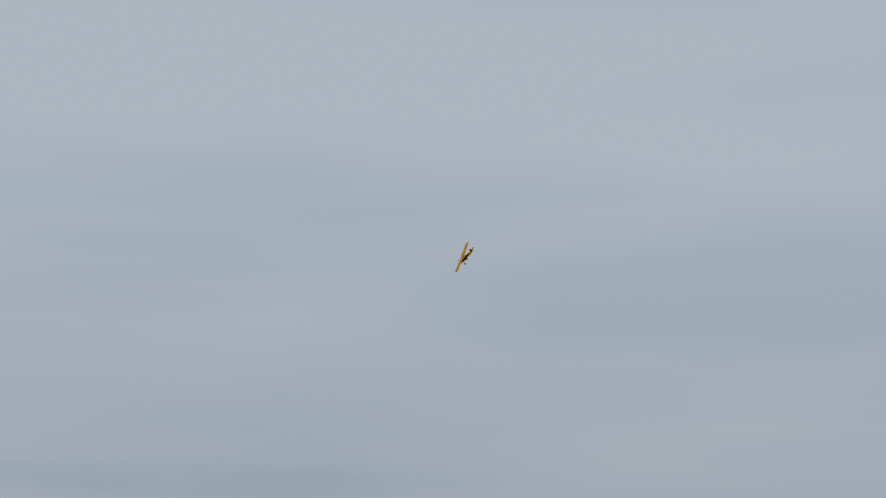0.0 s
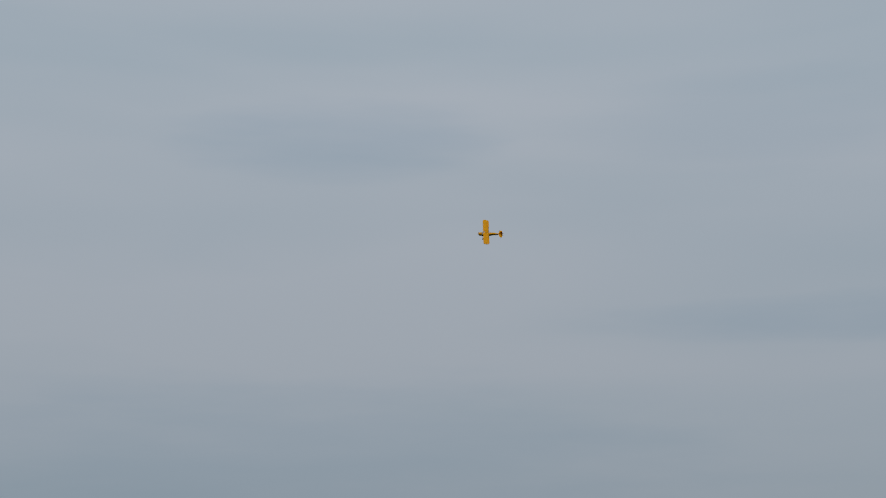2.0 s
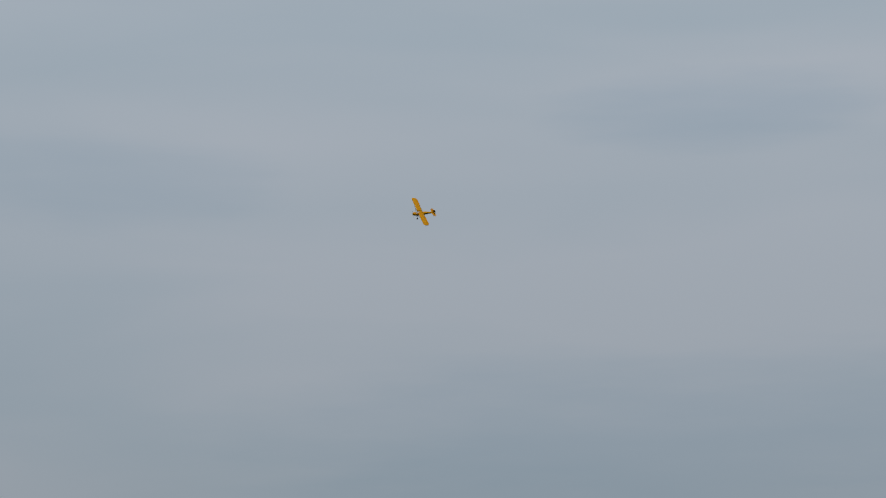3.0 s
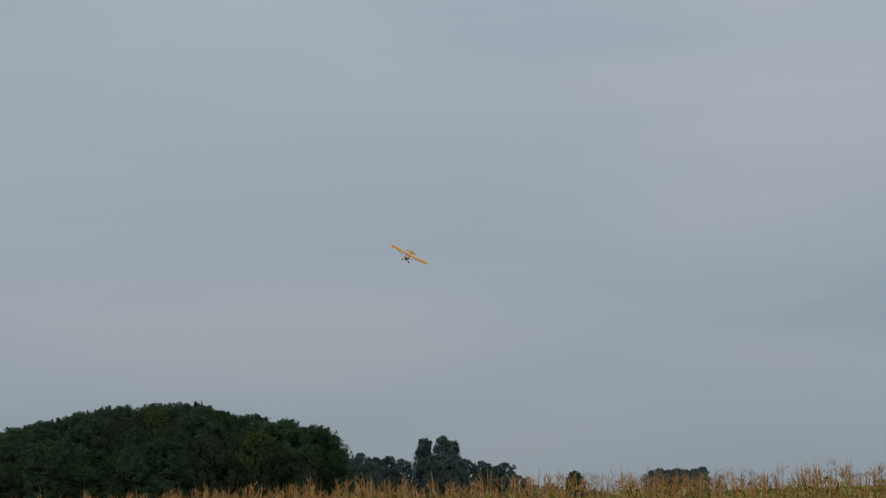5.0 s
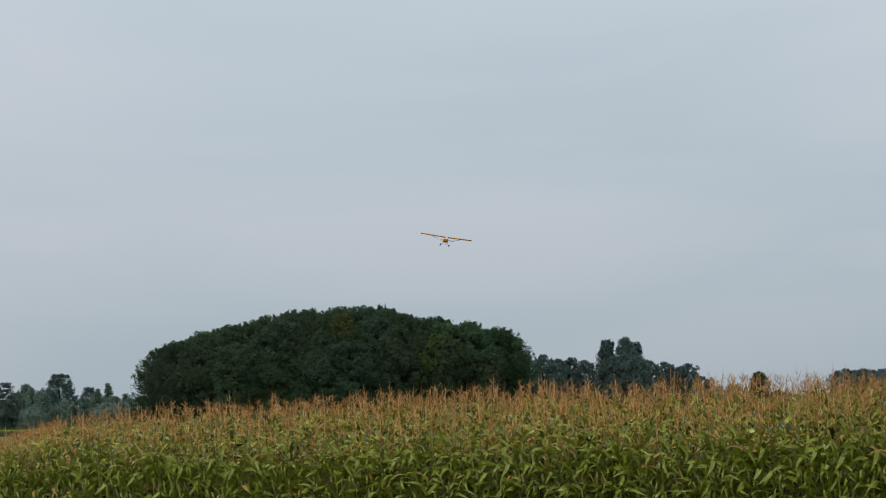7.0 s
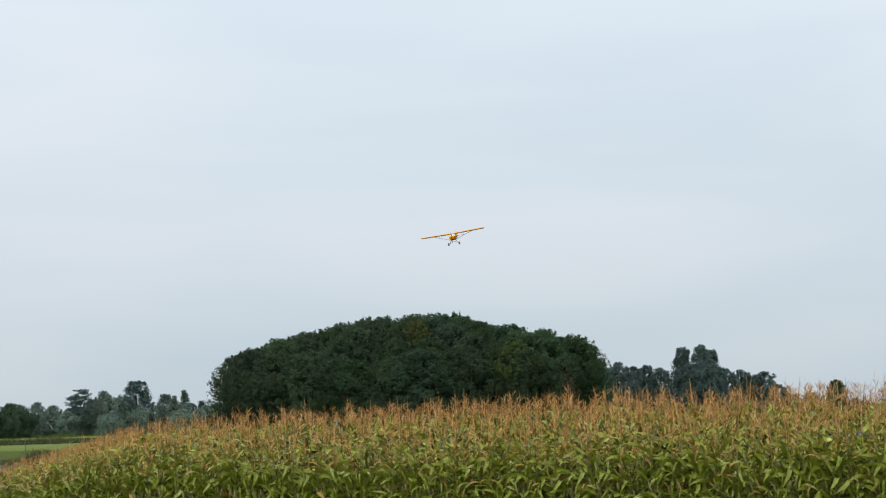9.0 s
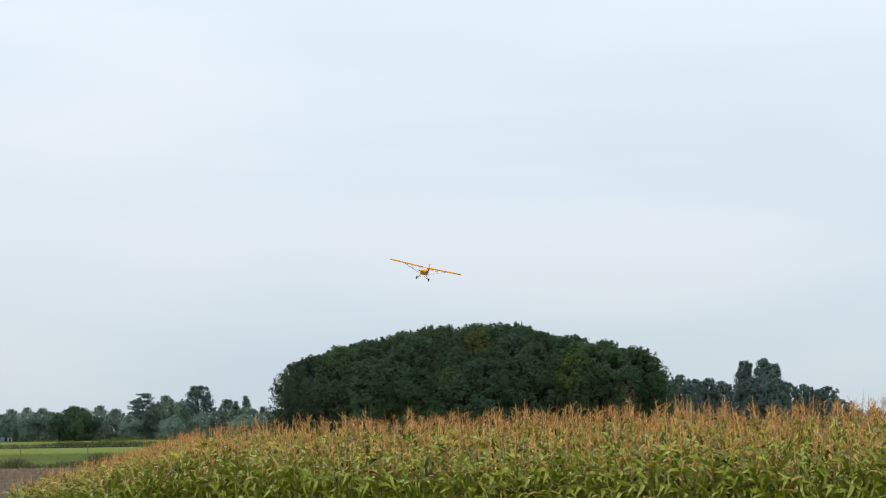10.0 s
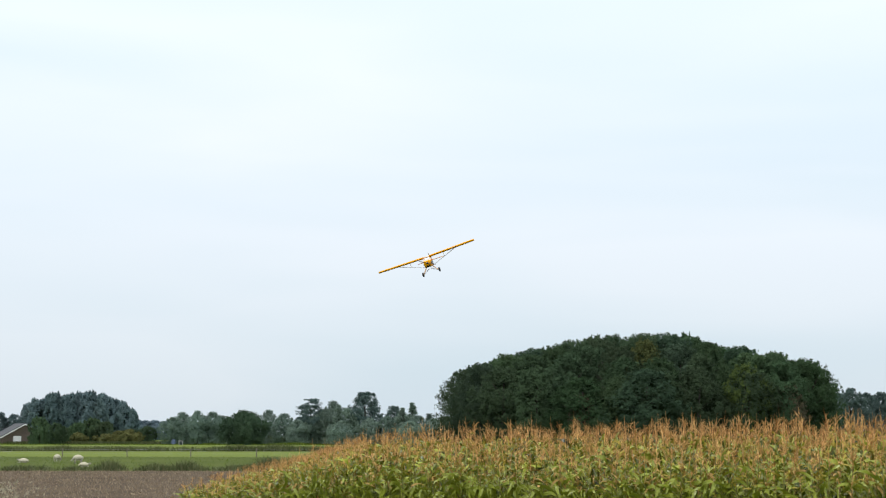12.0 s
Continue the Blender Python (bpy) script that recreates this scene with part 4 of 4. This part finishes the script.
def aeroplane():
    root = tagged(new("model_aeroplane"), "yellow high-wing model aeroplane with black stripe, in flight", "model aeroplane")

    def panel(side):
        bm = bmesh.new()
        rings = []
        ys = [0.075, 0.2, 0.4, 0.6, 0.8, 1.0, 1.16, 1.25, 1.305, 1.335, 1.35]
        ks = [1, 1, 1, 1, 1, 1, 1, 0.97, 0.88, 0.7, 0.4]
        for y, k in zip(ys, ks):
            rings.append([(x * k - 0.02 * (1 - k), side * y, z) for x, z in wing_section(0.40, 0.14 * (0.30 + 0.70 * k), 0.012 + y * 0.018)])
        loft(bm, rings)
        w = part("wing", bm, YELLOW, root, smooth=True)
        for y in np.linspace(0.16, 1.2, 10):
            bm = bmesh.new()
            sec = wing_section(0.404, 0.146, 0.012 + y * 0.018)
            loft(bm, [[(x, side * (y + d), z) for x, z in sec] for d in (-0.004, 0.004)])
            part("rib", bm, YELLOW, w)
        bm = bmesh.new()
        loft(bm, [[(-0.185, side * y, 0.022 + y * 0.018), (-0.185, side * y, 0.010 + y * 0.018), (-0.262, side * y, 0.009 + y * 0.018), (-0.262, side * y, 0.014 + y * 0.018)]
                  for y in (0.62, 1.2)])
        part("aileron", bm, YELLOW, w)
        # struts: a V to the lower longeron and a small jury strut
        for x0, x1 in ((0.10, 0.13), (-0.10, 0.11)):
            bm = bmesh.new()
            tube(bm, [(x1, side * 0.10, -0.245), (x0, side * 0.81, 0.014)], [0.011, 0.011], 6, flat=0.5)
            part("wing_strut", bm, ALU, root, "slim grey wing strut")
        bm = bmesh.new()
        tube(bm, [(0.11, side * 0.46, -0.112), (0.10, side * 0.47, 0.012)], [0.005, 0.005], 5)
        part("jury_strut", bm, ALU, root)

    for side in (1, -1):
        panel(side)
    bm = bmesh.new()
    loft(bm, [[(min(x, 0.045), y, z) for x, z in wing_section(0.40, 0.13, 0.014)] for y in (-0.076, 0.076)])
    part("wing_centre", bm, YELLOW, root, smooth=True)
    for x in (0.10, -0.14):
        bm = bmesh.new()
        tube(bm, [(x, -0.08, 0.012), (x, 0.08, 0.012)], [0.010, 0.010], 6)
        part("carry_through", bm, YELLOW, root)

    # fuselage: cowl, cabin sides and tapering tail boom
    def ring(x, w, z0, z1, k=0.28):
        """A box section with softened corners."""
        h, c = (z1 - z0) / 2, (z1 + z0) / 2
        pts = []
        for a in range(16):
            t = 2 * math.pi * a / 16
            cx, sx = math.cos(t), math.sin(t)
            pts.append((x, w * math.copysign(abs(cx) ** k, cx), c + h * math.copysign(abs(sx) ** k, sx)))
        return pts

    bm = bmesh.new()
    loft(bm, [ring(0.20, 0.113, -0.245, -0.085), ring(0.02, 0.115, -0.255, -0.09), ring(-0.24, 0.108, -0.243, -0.075), ring(-0.34, 0.097, -0.228, -0.045),
              ring(-0.55, 0.064, -0.185, -0.03), ring(-0.85, 0.044, -0.150, -0.055), ring(-1.18, 0.016, -0.115, -0.075)])
    part("fuselage", bm, YELLOW, root, smooth=False)
    bm = bmesh.new()
    loft(bm, [ring(0.445, 0.050, -0.195, -0.095, 0.7), ring(0.43, 0.088, -0.228, -0.085, 0.6), ring(0.36, 0.107, -0.250, -0.075, 0.45), ring(0.20, 0.1145, -0.250, -0.078, 0.35)])
    part("cowl", bm, YELLOW, root, smooth=True)
    bm = bmesh.new()
    loft(bm, [ring(0.437, 0.042, -0.222, -0.185, 0.6), ring(0.41, 0.062, -0.248, -0.19, 0.6), ring(0.30, 0.08, -0.257, -0.2, 0.5), ring(0.10, 0.09, -0.2585, -0.215, 0.4)])
    part("lower_cowl", bm, BLACK, root, "black lower cowl and air outlet", smooth=True)
    for side in (1, -1):
        bm = bmesh.new()
        for k in range(2):
            tube(bm, [(0.385 - 0.055 * k, side * 0.09, -0.17), (0.38 - 0.055 * k, side * 0.118, -0.168)], [0.015, 0.013], 8)
        part("cylinder_head", bm, ENGINE, root, "dark engine cylinders")
        # dark stripe that runs back to the tail, widened to imitate the side's shade
        bm = bmesh.new()
        st = [(0.40, 0.101, -0.195, -0.115), (0.2, 0.1175, -0.225, -0.115), (0.0, 0.1175, -0.225, -0.12), (-0.27, 0.109, -0.21, -0.105), (-0.55, 0.0665, -0.165, -0.08), (-0.85, 0.0465, -0.135, -0.075), (-1.1, 0.0255, -0.108, -0.082)]
        loft(bm, [[(x, side * w, z0), (x, side * w, z1), (x, side * (w - 0.004), z1), (x, side * (w - 0.004), z0)] for x, w, z0, z1 in st])
        part("stripe", bm, BLACK, root, "black side stripe, widened to stand in for shade")
        # cabin windows and posts
        bm = bmesh.new()
        loft(bm, [[(0.17, side * 0.106, -0.085), (-0.22, side * 0.106, -0.085), (-0.22, side * 0.100, 0.0), (0.09, side * 0.100, 0.0)],
                  [(0.17, side * 0.104, -0.085), (-0.22, side * 0.104, -0.085), (-0.22, side * 0.098, 0.0), (0.09, side * 0.098, 0.0)]])
        part("side_window", bm, PANE, root, "clear cabin side window")
        for x in (0.10, -0.04, -0.2):
            bm = bmesh.new()
            tube(bm, [(x + (0.06 if x > 0.05 else 0), side * 0.105, -0.09), (x, side * 0.099, 0.005)], [0.006, 0.006], 5)
            part("cabin_post", bm, YELLOW, root)
    bm = bmesh.new()
    glass = [(0.205, -0.105, -0.082), (0.215, 0, -0.078), (0.205, 0.105, -0.082), (0.135, 0.098, 0.005), (0.05, 0.078, 0.046), (0.05, 0, 0.05), (0.05, -0.078, 0.046), (0.135, -0.098, 0.005)]
    loft(bm, [[(x - d, y, z - d) for x, y, z in glass] for d in (0.0, 0.002)])
    part("windscreen", bm, PANE, root, "clear windscreen")
    bm = bmesh.new()
    box(bm, 0.165, 0, -0.098, 0.03, 0.14, 0.03, 0.008)
    part("instrument_panel", bm, INTERIOR, root)

    # tail
    def plate(name, pts, thick, axis, material=YELLOW, label=""):
        bm = bmesh.new()
        if axis == "z":
            loft(bm, [[(x, y, z0) for x, y in pts] for z0 in (-0.082 - thick / 2, -0.082 + thick / 2)])
        else:
            loft(bm, [[(x, y0, z) for x, z in pts] for y0 in (-thick / 2, thick / 2)])
        bmesh.ops.bevel(bm, geom=bm.edges[:], offset=thick * 0.3, segments=1, affect="EDGES")
        part(name, bm, material, root, label)

    def arc(cx, cy, rx, ry, a0, a1, n=9):
        return [(cx + rx * math.cos(radians(a0 + (a1 - a0) * k / (n - 1))), cy + ry * math.sin(radians(a0 + (a1 - a0) * k / (n - 1)))) for k in range(n)]

    plate("stabiliser", [(-0.90, -0.03), (-0.96, -0.22)] + arc(-1.06, -0.29, 0.10, 0.08, 180, 270) + [(-1.06, 0.37)] + arc(-1.06, 0.29, 0.10, 0.08, 90, 180)[1:] + [(-0.96, 0.22), (-0.90, 0.03)], 0.014, "z")
    for side in (1, -1):
        pts = [(-1.068, side * 0.02), (-1.068, side * 0.368)] + [(x, side * y) for x, y in arc(-1.075, 0.26, 0.115, 0.108, 90, 0)] + [(-1.19, side * 0.12), (-1.14, side * 0.02)]
        plate("elevator", pts, 0.012, "z")
    plate("fin", [(-0.92, -0.07), (-1.0, 0.02), (-1.05, 0.09), (-1.105, 0.132), (-1.105, -0.08)], 0.014, "y")
    plate("rudder", [(-1.112, 0.10)] + arc(-1.135, 0.055, 0.115, 0.075, 80, -10) + [(-1.25, -0.03), (-1.21, -0.10), (-1.112, -0.115)], 0.012, "y", BLACK, "black rudder")
    bm = bmesh.new()
    tube(bm, [(-1.13, 0, -0.11), (-1.19, 0, -0.15), (-1.21, 0, -0.175)], [0.006, 0.005, 0.004], 5)
    tw = part("tail_spring", bm, ENGINE, root)
    bm = bmesh.new()
    bmesh.ops.create_cone(bm, cap_ends=True, segments=14, radius1=0.022, radius2=0.022, depth=0.014, matrix=pose(-1.21, 0, -0.185, 90, 0, 0))
    part("tail_wheel", bm, RUBBER, tw)

    # undercarriage
    for side in (1, -1):
        for x0 in (0.18, 0.03):
            bm = bmesh.new()
            tube(bm, [(x0, side * 0.075, -0.235), (0.115, side * 0.205, -0.40)], [0.009, 0.008], 6)
            part("gear_leg", bm, YELLOW, root)
        bm = bmesh.new()
        tube(bm, [(0.10, side * 0.02, -0.30), (0.115, side * 0.205, -0.402)], [0.007, 0.007], 6)
        part("shock_strut", bm, ENGINE, root)
        wheel = part("wheel", wheel_mesh(), RUBBER, root, "black balloon tyre wheel", smooth=True)
        wheel.matrix_basis = pose(0.115, side * 0.228, -0.405)
        bm = bmesh.new()
        bmesh.ops.create_cone(bm, cap_ends=True, segments=14, radius1=0.024, radius2=0.020, depth=0.050, matrix=pose(0, 0, 0, 90, 0, 0))
        part("hub", bm, ALU, wheel)

    # propeller on its spinner
    prop = part("propeller", propeller_mesh(), PROPWOOD, root, "dark varnished wooden propeller", smooth=True)
    prop.matrix_basis = pose(0.458, 0, -0.143)
    bm = bmesh.new()
    loft(bm, [[(x, r * math.cos(a), r * math.sin(a)) for a in np.linspace(0, 2 * math.pi, 13)[:-1]] for x, r in ((-0.012, 0.030), (0.012, 0.027), (0.03, 0.015), (0.036, 0.003))])
    part("spinner", bm, ENGINE, prop, smooth=True)
    return root, prop


def wheel_mesh():
    bm = bmesh.new()
    rings = []
    for k in range(20):
        a = 2 * math.pi * k / 20
        ca, sa = math.cos(a), math.sin(a)
        rings.append([((0.040 + 0.021 * math.cos(b)) * ca, 0.024 * math.sin(b), (0.040 + 0.021 * math.cos(b)) * sa) for b in np.linspace(0, 2 * math.pi, 11)[:-1]])
    loft(bm, rings + [rings[0]], cap=False)
    bmesh.ops.remove_doubles(bm, verts=bm.verts[:], dist=1e-5)
    return bm


def propeller_mesh():
    bm = bmesh.new()
    rings = []
    for k in range(13):
        u = -1 + 2 * k / 12
        w = 0.007 + 0.006 * math.sin(math.pi * min(1, abs(u) * 1.1)) if abs(u) < 0.98 else 0.008
        tw = radians(35 - 22 * abs(u)) * (1 if u >= 0 else -1)
        rings.append([(math.sin(tw) * w * a + 0.005 * b, math.cos(tw) * w * a, 0.225 * u) for a, b in ((1, 0), (0.3, 1), (-0.5, 0.8), (-1, 0), (-0.4, -0.4), (0.4, -0.5))])
    loft(bm, rings)
    return bm


PLANE, PROP = aeroplane()


# ---------------------------------------------------------------- what moves
def motions():
    walk(PLANE, [
    (0, pose(99.72, 69.58, 40.58, -63.8, 11.4, 67.5)),
    (0.5, pose(97.97, 78.53, 36.16, -56.6, 9.4, 95.3)),
    (1, pose(94.09, 90.94, 34.53, -54.6, 1.7, 120.7)),
    (1.5, pose(83.64, 100.20, 32.98, -53.0, 0.5, 136.7)),
    (2, pose(74.32, 103.43, 32.91, -51.0, -2.4, 148.5)),
    (2.5, pose(60.20, 110.93, 33.48, -52.6, 2.4, 164.8)),
    (4.3, pose(24.17, 124.68, 23.28, -60.4, 19.0, -144.0)),
    (4.5, pose(20.91, 119.69, 21.32, -48.7, 19.6, -138.8)),
    (5, pose(16.24, 122.72, 18.36, -31.4, 19.9, -112.4)),
    (5.5, pose(11.98, 114.39, 14.28, -9.8, 14.3, -99.3)),
    (6, pose(9.69, 110.74, 12.34, 0.3, 9.6, -101.2)),
    (6.5, pose(7.63, 105.58, 11.49, -3.8, 5.5, -104.2)),
    (7, pose(5.49, 99.05, 11.29, -10.9, 1.2, -97.0)),
    (7.5, pose(4.14, 92.00, 11.20, -17.0, -2.0, -97.6)),
    (9.3, pose(0.79, 77.87, 9.69, 9.1, 6.5, -101.0)),
    (9.5, pose(0.09, 76.02, 9.28, -1.1, 11.2, -102.9)),
    (10, pose(-1.92, 70.27, 8.42, -14.0, 5.4, -96.1)),
    (10.5, pose(-3.09, 65.06, 8.53, -10.3, 1.0, -87.4)),
    (11, pose(-3.43, 60.59, 8.85, -0.5, 4.5, -95.6)),
    (11.5, pose(-3.96, 54.30, 8.38, 25.5, 11.8, -94.9)),
    (12, pose(-5.79, 50.60, 7.34, 18.9, 5.7, -87.8)),
    ])
    walk(PROP, [(k * 0.1, pose(0.458, 0, -0.143, 80 * k % 360, 0, 0)) for k in range(121)])


motions()
